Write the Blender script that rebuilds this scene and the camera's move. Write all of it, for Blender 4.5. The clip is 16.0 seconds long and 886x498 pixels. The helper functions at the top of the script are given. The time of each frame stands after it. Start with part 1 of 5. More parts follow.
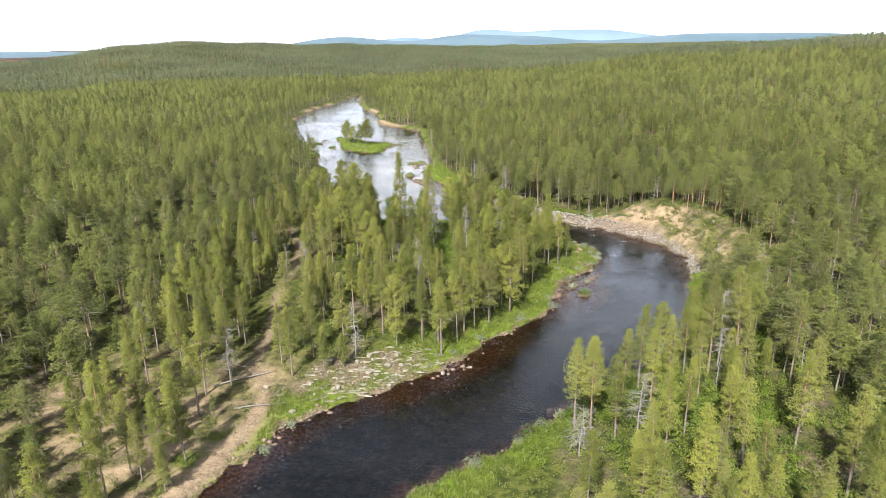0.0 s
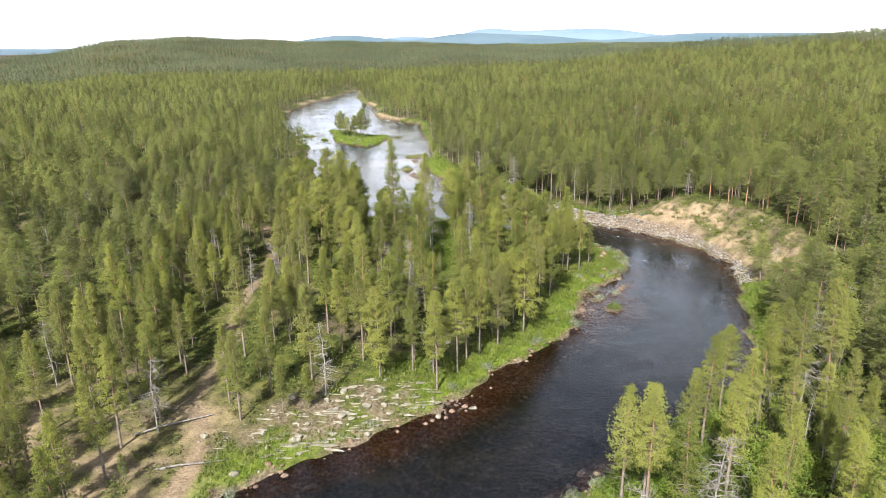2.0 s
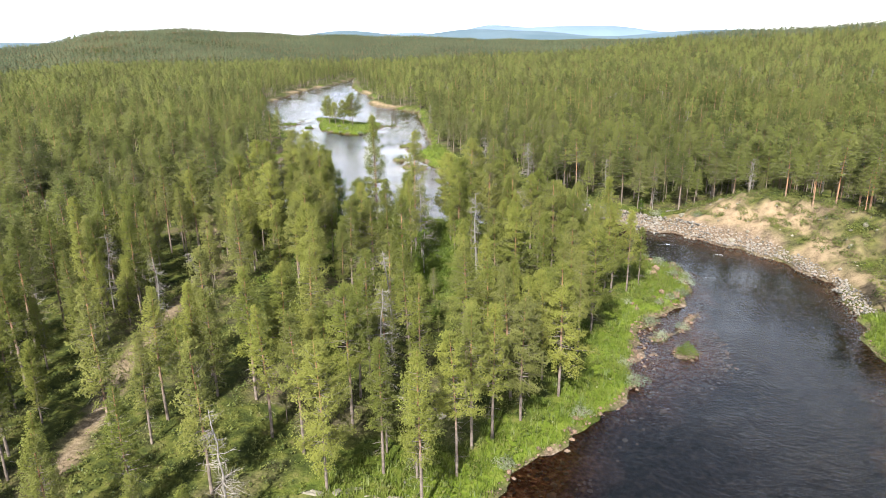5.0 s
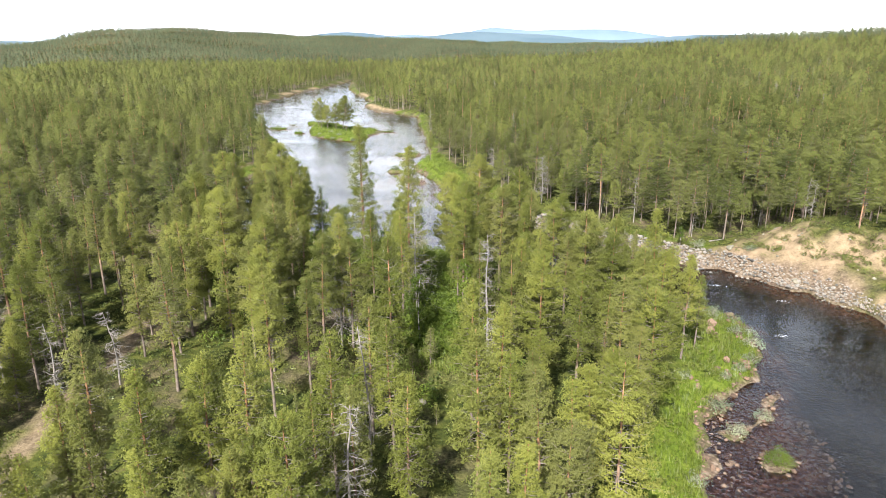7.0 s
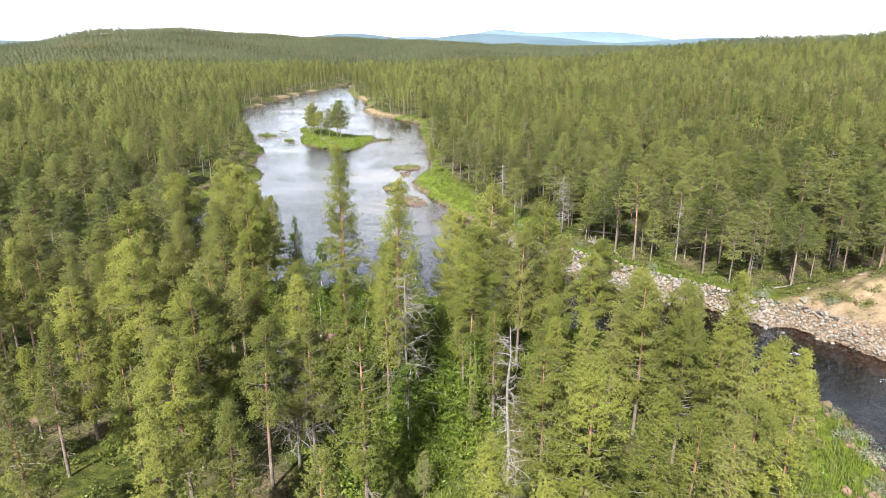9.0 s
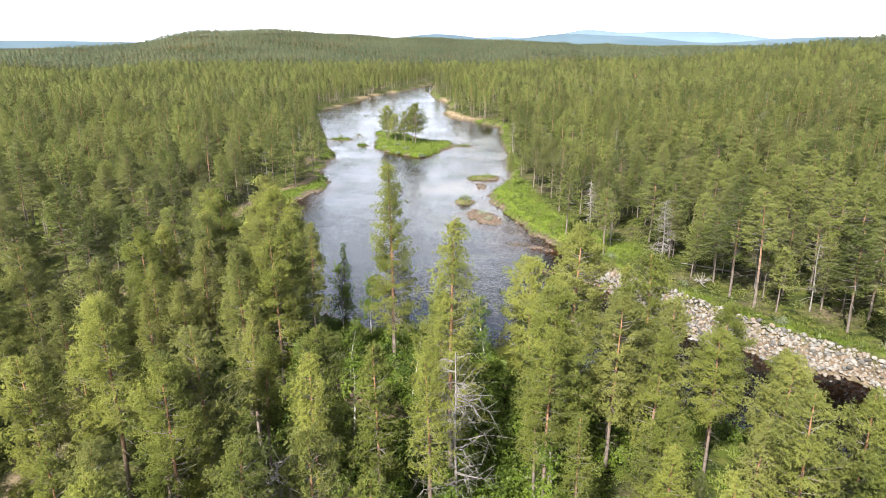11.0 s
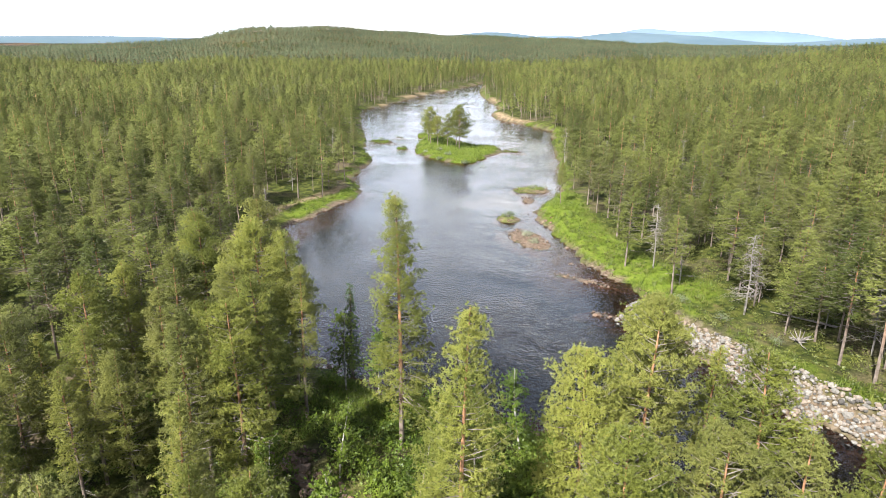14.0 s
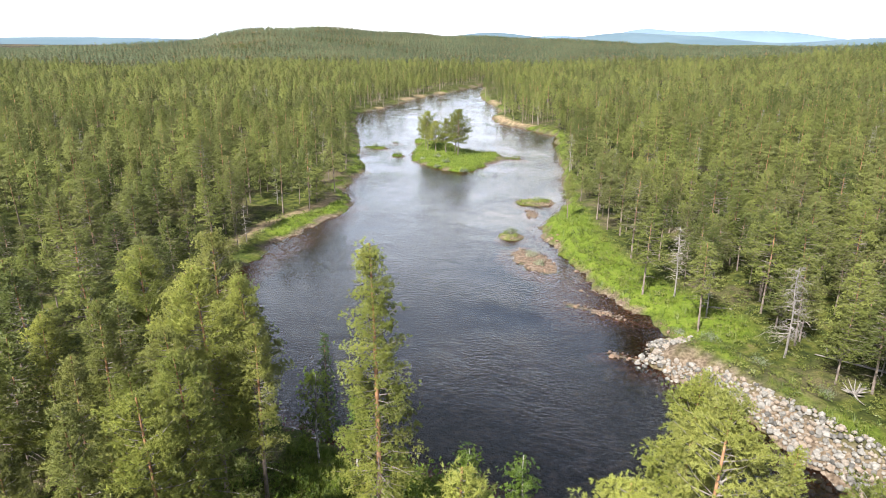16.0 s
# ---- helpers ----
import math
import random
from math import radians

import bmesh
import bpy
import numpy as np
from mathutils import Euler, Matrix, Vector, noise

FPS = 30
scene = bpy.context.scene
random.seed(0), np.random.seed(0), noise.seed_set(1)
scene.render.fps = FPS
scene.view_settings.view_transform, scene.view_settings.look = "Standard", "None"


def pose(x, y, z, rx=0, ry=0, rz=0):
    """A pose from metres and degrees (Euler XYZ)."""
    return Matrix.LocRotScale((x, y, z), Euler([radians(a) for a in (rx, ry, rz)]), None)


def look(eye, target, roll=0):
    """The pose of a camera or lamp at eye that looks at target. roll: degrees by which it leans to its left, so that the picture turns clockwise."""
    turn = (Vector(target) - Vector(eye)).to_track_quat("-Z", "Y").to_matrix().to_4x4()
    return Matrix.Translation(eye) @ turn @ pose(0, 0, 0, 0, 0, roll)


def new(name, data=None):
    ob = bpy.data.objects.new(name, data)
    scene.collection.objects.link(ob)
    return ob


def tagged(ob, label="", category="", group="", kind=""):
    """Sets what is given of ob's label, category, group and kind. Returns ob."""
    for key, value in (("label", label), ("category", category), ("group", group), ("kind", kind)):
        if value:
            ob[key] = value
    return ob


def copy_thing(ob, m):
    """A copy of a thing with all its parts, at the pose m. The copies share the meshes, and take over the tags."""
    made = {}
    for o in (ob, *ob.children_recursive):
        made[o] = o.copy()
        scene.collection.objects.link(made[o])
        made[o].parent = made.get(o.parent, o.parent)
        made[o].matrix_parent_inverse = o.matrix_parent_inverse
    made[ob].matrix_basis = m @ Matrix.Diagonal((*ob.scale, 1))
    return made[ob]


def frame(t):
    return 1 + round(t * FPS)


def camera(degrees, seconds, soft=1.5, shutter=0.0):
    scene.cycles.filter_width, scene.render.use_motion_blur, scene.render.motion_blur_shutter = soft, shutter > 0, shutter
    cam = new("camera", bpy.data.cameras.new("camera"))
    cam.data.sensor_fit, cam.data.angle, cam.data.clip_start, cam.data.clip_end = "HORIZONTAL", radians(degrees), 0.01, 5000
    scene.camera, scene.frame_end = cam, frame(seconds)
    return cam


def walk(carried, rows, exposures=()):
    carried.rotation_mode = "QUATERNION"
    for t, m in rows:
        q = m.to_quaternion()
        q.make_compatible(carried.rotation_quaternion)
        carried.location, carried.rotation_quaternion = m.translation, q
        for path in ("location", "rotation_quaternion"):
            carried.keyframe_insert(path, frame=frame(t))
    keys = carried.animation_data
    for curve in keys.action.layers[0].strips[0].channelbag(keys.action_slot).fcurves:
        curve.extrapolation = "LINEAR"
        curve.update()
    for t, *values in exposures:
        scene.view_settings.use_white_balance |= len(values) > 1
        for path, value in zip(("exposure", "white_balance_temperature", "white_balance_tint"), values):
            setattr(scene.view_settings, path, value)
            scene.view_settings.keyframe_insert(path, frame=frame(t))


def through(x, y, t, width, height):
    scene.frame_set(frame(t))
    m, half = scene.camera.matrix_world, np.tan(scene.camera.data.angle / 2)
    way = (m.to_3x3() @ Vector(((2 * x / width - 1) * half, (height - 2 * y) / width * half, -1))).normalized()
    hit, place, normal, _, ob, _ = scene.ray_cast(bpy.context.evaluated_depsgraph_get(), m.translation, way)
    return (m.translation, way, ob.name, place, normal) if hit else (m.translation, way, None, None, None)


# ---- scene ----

# ================= camera and its flight =================
cam = camera(68.0, 16.0, soft=0.6)
PATH = [
    (0, (8.89, -15.45, 43.446), (8.724, -13.554, 42.833), -1.1),
    (0.5, (8.507, -10.476, 41.937), (8.34, -8.58, 41.324), -0.9),
    (1, (8.272, -5.357, 40.423), (8.104, -3.461, 39.811), -0.9),
    (1.5, (8.047, -0.301, 38.946), (7.875, 1.595, 38.333), -1.0),
    (2, (7.738, 4.635, 37.518), (7.565, 6.531, 36.905), -0.9),
    (2.5, (7.44, 9.59, 36.055), (7.268, 11.486, 35.441), -0.8),
    (3, (7.188, 14.449, 34.568), (7.013, 16.344, 33.955), -0.8),
    (3.5, (6.882, 19.326, 33.017), (6.705, 21.221, 32.405), -0.8),
    (4, (6.582, 24.132, 31.572), (6.404, 26.028, 30.958), -0.8),
    (4.2, (6.461, 26.041, 31.2), (6.282, 27.934, 30.58), -0.7),
    (6.3, (4.733, 45.344, 29.205), (4.557, 47.239, 28.59), -0.6),
    (6.5, (4.562, 47.168, 29.115), (4.384, 49.063, 28.501), -0.4),
    (7, (4.081, 51.704, 28.991), (3.905, 53.6, 28.378), -0.1),
    (7.5, (3.655, 56.272, 28.852), (3.477, 58.168, 28.24), 0.0),
    (8, (3.256, 61.081, 28.601), (3.078, 62.977, 27.991), 0.1),
    (8.5, (2.91, 65.712, 28.452), (2.731, 67.609, 27.843), 0.2),
    (9, (2.531, 70.062, 28.445), (2.346, 71.959, 27.837), 0.2),
    (9.5, (2.196, 73.818, 28.661), (1.961, 75.708, 28.05), 0.4),
    (9.7, (2.088, 75.187, 28.69), (1.828, 77.075, 28.082), 0.3),
    (11.8, (1.375, 87.891, 27.621), (0.884, 89.731, 27.008), 0.3),
    (12, (1.236, 88.903, 27.583), (0.736, 90.74, 26.969), 0.4),
    (12.5, (0.93, 91.069, 27.601), (0.407, 92.9, 26.987), 0.5),
    (13, (0.659, 93.144, 27.619), (0.115, 94.968, 27.006), 0.5),
    (13.5, (0.352, 95.218, 27.677), (-0.21, 97.037, 27.064), 0.4),
    (14, (-0.037, 97.27, 27.716), (-0.602, 99.089, 27.103), 0.4),
    (14.5, (-0.482, 99.376, 27.726), (-1.047, 101.194, 27.114), 0.4),
    (15, (-1.031, 101.567, 27.775), (-1.598, 103.385, 27.163), 0.4),
    (15.5, (-1.603, 103.841, 27.791), (-2.169, 105.659, 27.179), 0.4),
    (16, (-2.264, 106.281, 27.754), (-2.83, 108.099, 27.143), 0.3),
]
walk(cam, [(t, look(eye, target, roll)) for t, eye, target, roll in PATH], exposures=[(0, 1.55), (4.2, 1.56), (7.0, 1.62), (16, 1.62)])

# ================= world and sun =================
world = bpy.data.worlds.new("sky")
scene.world = world
world.use_nodes = True
wn = world.node_tree.nodes
wl = world.node_tree.links
wn.clear()
SUN_AZ, SUN_EL = radians(194.0), radians(44.0)      # compass bearing from +y towards +x
sky = wn.new("ShaderNodeTexSky")
sky.sky_type = "NISHITA"
sky.sun_disc = False
sky.sun_elevation = SUN_EL
sky.sun_rotation = SUN_AZ
sky.dust_density = 3.0
bg_sky = wn.new("ShaderNodeBackground")
bg_sky.inputs["Strength"].default_value = 0.065
wl.new(sky.outputs[0], bg_sky.inputs["Color"])
# thin bright cloud cover over the blue
cl_co = wn.new("ShaderNodeTexCoord")
cl_map = wn.new("ShaderNodeMapping")
cl_map.inputs["Scale"].default_value = (1.5, 1.5, 5.0)
wl.new(cl_co.outputs["Generated"], cl_map.inputs["Vector"])
cl_noise = wn.new("ShaderNodeTexNoise")
cl_noise.inputs["Scale"].default_value = 2.2
cl_noise.inputs["Detail"].default_value = 5.0
wl.new(cl_map.outputs[0], cl_noise.inputs["Vector"])
cl_ramp = wn.new("ShaderNodeValToRGB")
cl_ramp.color_ramp.elements[0].position = 0.30
cl_ramp.color_ramp.elements[0].color = (0.42, 0.56, 0.82, 1)
cl_ramp.color_ramp.elements[1].position = 0.66
cl_ramp.color_ramp.elements[1].color = (1.0, 1.0, 1.0, 1)
wl.new(cl_noise.outputs["Fac"], cl_ramp.inputs["Fac"])
bg_cloud = wn.new("ShaderNodeBackground")
cl_glow = wn.new("ShaderNodeMapRange")
cl_glow.inputs["From Min"].default_value, cl_glow.inputs["From Max"].default_value = 0.30, 0.85
cl_glow.inputs["To Min"].default_value, cl_glow.inputs["To Max"].default_value = 1.3, 0.22
cl_sep = wn.new("ShaderNodeSeparateXYZ")
wl.new(cl_co.outputs["Generated"], cl_sep.inputs[0])
wl.new(cl_sep.outputs["Z"], cl_glow.inputs["Value"])
wl.new(cl_glow.outputs["Result"], bg_cloud.inputs["Strength"])
wl.new(cl_ramp.outputs["Color"], bg_cloud.inputs["Color"])
w_mix = wn.new("ShaderNodeMixShader")
cl_thin = wn.new("ShaderNodeMapRange")
cl_thin.inputs["From Min"].default_value, cl_thin.inputs["From Max"].default_value = 0.15, 0.62
cl_thin.inputs["To Min"].default_value, cl_thin.inputs["To Max"].default_value = 0.97, 0.12
wl.new(cl_sep.outputs["Z"], cl_thin.inputs["Value"])
wl.new(cl_thin.outputs["Result"], w_mix.inputs[0])
wl.new(bg_sky.outputs[0], w_mix.inputs[1])
wl.new(bg_cloud.outputs[0], w_mix.inputs[2])
w_out = wn.new("ShaderNodeOutputWorld")
wl.new(w_mix.outputs[0], w_out.inputs["Surface"])

sun = new("sun", bpy.data.lights.new("sun", "SUN"))
sun.data.energy = 5.0
sun.data.angle = radians(1.2)
sun.data.color = (1.0, 0.95, 0.88)
sun.matrix_world = look((0, 0, 0), (-math.sin(SUN_AZ) * math.cos(SUN_EL), -math.cos(SUN_AZ) * math.cos(SUN_EL), -math.sin(SUN_EL)))


# ================= materials =================
class Nodes:
    """A node material under construction."""

    def __init__(self, name):
        self.mat = bpy.data.materials.new(name)
        self.mat.use_nodes = True
        self.t = self.mat.node_tree
        self.t.nodes.clear()
        self.out = self.t.nodes.new("ShaderNodeOutputMaterial")

    def add(self, kind, **vals):
        n = self.t.nodes.new(kind)
        for k, v in vals.items():
            n.inputs[k.replace("_", " ")].default_value = v
        return n

    def link(self, a, b):
        self.t.links.new(a, b)

    def noise(self, scale, detail=3.0, rough=0.55, vec=None, distort=0.0):
        n = self.add("ShaderNodeTexNoise", Scale=scale, Detail=detail, Roughness=rough, Distortion=distort)
        if vec is None:
            vec = self.add("ShaderNodeNewGeometry").outputs["Position"]
        self.link(vec, n.inputs["Vector"])
        return n.outputs["Fac"]

    def ramp(self, fac, stops):
        r = self.add("ShaderNodeValToRGB")
        el = r.color_ramp.elements
        while len(el) < len(stops):
            el.new(0.5)
        for e, (p, c) in zip(el, stops):
            e.position, e.color = p, (*c, 1.0)
        self.link(fac, r.inputs["Fac"])
        return r.outputs["Color"]

    def step(self, fac, lo, hi):
        r = self.add("ShaderNodeMapRange")
        r.inputs["From Min"].default_value, r.inputs["From Max"].default_value = lo, hi
        self.link(fac, r.inputs["Value"])
        return r.outputs["Result"]

    def mix(self, fac, a, b, blend="MIX"):
        m = self.t.nodes.new("ShaderNodeMix")
        m.data_type, m.blend_type = "RGBA", blend
        for sock, v in ((m.inputs[0], fac), (m.inputs[6], a), (m.inputs[7], b)):
            if isinstance(v, (int, float)):
                sock.default_value = v
            elif isinstance(v, tuple):
                sock.default_value = (*v, 1.0)
            else:
                self.link(v, sock)
        return m.outputs[2]

    def math(self, op, a, b=0.0):
        m = self.t.nodes.new("ShaderNodeMath")
        m.operation = op
        for sock, v in zip(m.inputs, (a, b)):
            if isinstance(v, (int, float)):
                sock.default_value = v
            else:
                self.link(v, sock)
        return m.outputs[0]

    def bump(self, height, strength, distance):
        b = self.add("ShaderNodeBump", Strength=strength, Distance=distance)
        self.link(height, b.inputs["Height"])
        return b.outputs["Normal"]

    def principled(self, colour, rough=0.8, normal=None, metal=0.0, spec=0.3):
        p = self.add("ShaderNodeBsdfPrincipled", Metallic=metal)
        p.inputs["Specular IOR Level"].default_value = spec
        if isinstance(colour, tuple):
            p.inputs["Base Color"].default_value = (*colour, 1)
        else:
            self.link(colour, p.inputs["Base Color"])
        if isinstance(rough, (int, float)):
            p.inputs["Roughness"].default_value = rough
        else:
            self.link(rough, p.inputs["Roughness"])
        if normal is not None:
            self.link(normal, p.inputs["Normal"])
        self.link(p.outputs[0], self.out.inputs["Surface"])
        return self.mat


def leaf_material(name, dark, mid, light, through=0.3, patch=0.22, tree_vary=0.35, sprig=0.35, greying=0.0, facet=0.65):
    """Needles or leaves: tint changes from tree to tree, from sprig to sprig, and a little light comes through."""
    m = Nodes(name)
    geo = m.add("ShaderNodeNewGeometry")
    obj = m.add("ShaderNodeObjectInfo")
    tree = m.math("ADD", m.noise(patch, 2.0), m.math("MULTIPLY", m.math("SUBTRACT", obj.outputs["Random"], 0.5), tree_vary))
    tone = m.add("ShaderNodeAttribute")
    tone.attribute_name = "tone"
    own_tone = tone.outputs["Fac"]
    tree = m.math("ADD", tree, m.math("MULTIPLY", own_tone, tree_vary))
    fac = m.math("ADD", tree, m.math("MULTIPLY", m.math("SUBTRACT", geo.outputs["Random Per Island"], 0.5), sprig))
    col = m.ramp(fac, [(0.30, dark), (0.5, mid), (0.70, light)])
    # some trees are duller and greyer than their neighbours
    hue = m.math("FRACT", m.math("ADD", m.math("MULTIPLY", obj.outputs["Random"], 7.31), m.math("MULTIPLY", own_tone, 5.7)))
    dull = tuple(0.42 * a + 0.58 * sum(mid) / 3 * b for a, b in zip(mid, (1.25, 1.2, 0.52)))
    col = m.mix(m.math("MULTIPLY", m.step(hue, 0.45, 1.0), greying), col, dull)
    dif = m.add("ShaderNodeBsdfDiffuse")
    tra = m.add("ShaderNodeBsdfTranslucent")
    # sprigs share the roundness of the crown that they belong to
    att = m.add("ShaderNodeAttribute")
    att.attribute_name = "crown"
    turn = m.add("ShaderNodeVectorTransform")
    turn.vector_type, turn.convert_from, turn.convert_to = "NORMAL", "OBJECT", "WORLD"
    m.link(att.outputs["Vector"], turn.inputs["Vector"])
    own = m.add("ShaderNodeVectorMath")
    own.operation = "SCALE"
    own.inputs["Scale"].default_value = facet
    m.link(geo.outputs["Normal"], own.inputs[0])
    both = m.add("ShaderNodeVectorMath")
    both.operation = "ADD"
    m.link(turn.outputs["Vector"], both.inputs[0])
    m.link(own.outputs["Vector"], both.inputs[1])
    unit = m.add("ShaderNodeVectorMath")
    unit.operation = "NORMALIZE"
    m.link(both.outputs["Vector"], unit.inputs[0])
    m.link(unit.outputs["Vector"], dif.inputs["Normal"])
    m.link(unit.outputs["Vector"], tra.inputs["Normal"])
    m.link(col, dif.inputs["Color"])
    m.link(col, tra.inputs["Color"])
    glo = m.add("ShaderNodeBsdfGlossy", Roughness=0.5)
    glo.inputs["Color"].default_value = (0.8, 0.85, 0.8, 1)
    a = m.add("ShaderNodeMixShader")
    a.inputs[0].default_value = through
    m.link(dif.outputs[0], a.inputs[1])
    m.link(tra.outputs[0], a.inputs[2])
    b = m.add("ShaderNodeMixShader")
    b.inputs[0].default_value = 0.025
    m.link(a.outputs[0], b.inputs[1])
    m.link(glo.outputs[0], b.inputs[2])
    m.link(b.outputs[0], m.out.inputs["Surface"])
    return m.mat


NEEDLES = leaf_material("pine_needles", (0.101, 0.120, 0.023), (0.166, 0.186, 0.036), (0.238, 0.254, 0.054), 0.36, tree_vary=0.42, sprig=0.28, greying=0.7)
SPRUCE = leaf_material("spruce_needles", (0.040, 0.070, 0.022), (0.070, 0.105, 0.032), (0.10, 0.135, 0.04))
BIRCH_LEAF = leaf_material("birch_leaves", (0.046, 0.080, 0.008), (0.088, 0.138, 0.014), (0.140, 0.194, 0.024), 0.42)
WILLOW = leaf_material("willow_leaves", (0.120, 0.155, 0.080), (0.185, 0.220, 0.125), (0.26, 0.29, 0.19), 0.35, 0.6)
GRASS = leaf_material("grass_blades", (0.060, 0.093, 0.010), (0.098, 0.140, 0.016), (0.144, 0.176, 0.032), 0.4, 0.35)
# cooler needle copy for distant slopes, with the haze of distance mixed into its green
HAZED_NEEDLES = leaf_material("hazed_hill_needles", (0.066, 0.090, 0.052), (0.094, 0.122, 0.068), (0.124, 0.148, 0.082), 0.3, 0.01, tree_vary=0.26, sprig=0.25, greying=0.4)
# darker copy of pine_needles for farther trees, their crowns' shade put into the colour
SHADED_NEEDLES = leaf_material("shaded_pine_needles", (0.068, 0.084, 0.021), (0.116, 0.136, 0.032), (0.164, 0.182, 0.046), 0.30, 0.03, tree_vary=0.62, sprig=0.2, greying=0.8, facet=0.6)
HEATHER = leaf_material("dwarf_shrubs", (0.036, 0.055, 0.013), (0.070, 0.095, 0.020), (0.120, 0.130, 0.032), 0.3, 0.5)


def bark_material():
    """Scots pine bark: grey and cracked below, flaking orange above."""
    m = Nodes("pine_bark")
    geo = m.add("ShaderNodeNewGeometry")
    sep = m.add("ShaderNodeSeparateXYZ")
    m.link(geo.outputs["Position"], sep.inputs[0])
    up = m.step(sep.outputs["Z"], 4.0, 9.0)
    n = m.noise(3.0, 4.0)
    grey = m.ramp(n, [(0.3, (0.09, 0.075, 0.063)), (0.7, (0.20, 0.165, 0.14))])
    orange = m.ramp(n, [(0.3, (0.18, 0.098, 0.055)), (0.7, (0.34, 0.190, 0.105))])
    return m.principled(m.mix(up, grey, orange), 0.9, m.bump(m.noise(14.0, 4.0), 0.5, 0.05), spec=0.1)


def simple(name, scale, stops, rough=0.85, bump=0.4, dist=0.03, spec=0.2, bscale=None):
    m = Nodes(name)
    return m.principled(m.ramp(m.noise(scale, 5.0), stops), rough, m.bump(m.noise(bscale or scale * 4, 4.0), bump, dist), spec=spec)


BARK = bark_material()
SILVERWOOD = simple("silver_deadwood", 4.0, [(0.3, (0.10, 0.092, 0.083)), (0.7, (0.245, 0.228, 0.208))])
DEADWOOD = simple("weathered_deadwood", 4.0, [(0.3, (0.10, 0.090, 0.082)), (0.7, (0.23, 0.215, 0.20))])
TWIGS = simple("dead_twigs", 3.0, [(0.3, (0.095, 0.082, 0.071)), (0.7, (0.21, 0.188, 0.168))])
BIRCH_BARK = simple("birch_bark", 2.5, [(0.38, (0.07, 0.06, 0.05)), (0.52, (0.36, 0.34, 0.31)), (0.8, (0.52, 0.50, 0.46))])


def stone_material(name, dark, light, warm):
    m = Nodes(name)
    obj = m.add("ShaderNodeObjectInfo")
    geo = m.add("ShaderNodeNewGeometry")
    r = m.math("FRACT", m.math("ADD", obj.outputs["Random"], geo.outputs["Random Per Island"]))
    base = m.ramp(r, [(0.0, dark), (0.45, light), (0.75, warm), (1.0, light)])
    spots = m.ramp(m.noise(6.0, 5.0), [(0.35, (0.55, 0.55, 0.55)), (0.7, (1.1, 1.1, 1.1))])
    return m.principled(m.mix(0.8, base, spots, "MULTIPLY"), 0.85, m.bump(m.noise(18.0, 4.0), 0.5, 0.03), spec=0.25)


RIPRAP = stone_material("quarry_stone", (0.070, 0.067, 0.062), (0.235, 0.224, 0.204), (0.195, 0.152, 0.115))
RIVERSTONE = stone_material("river_stone", (0.085, 0.058, 0.042), (0.17, 0.122, 0.092), (0.19, 0.125, 0.086))
SLAB = simple("pale_bedrock", 1.2, [(0.3, (0.075, 0.075, 0.050)), (0.5, (0.150, 0.140, 0.108)), (0.75, (0.265, 0.246, 0.200))], bscale=7.0, dist=0.08)


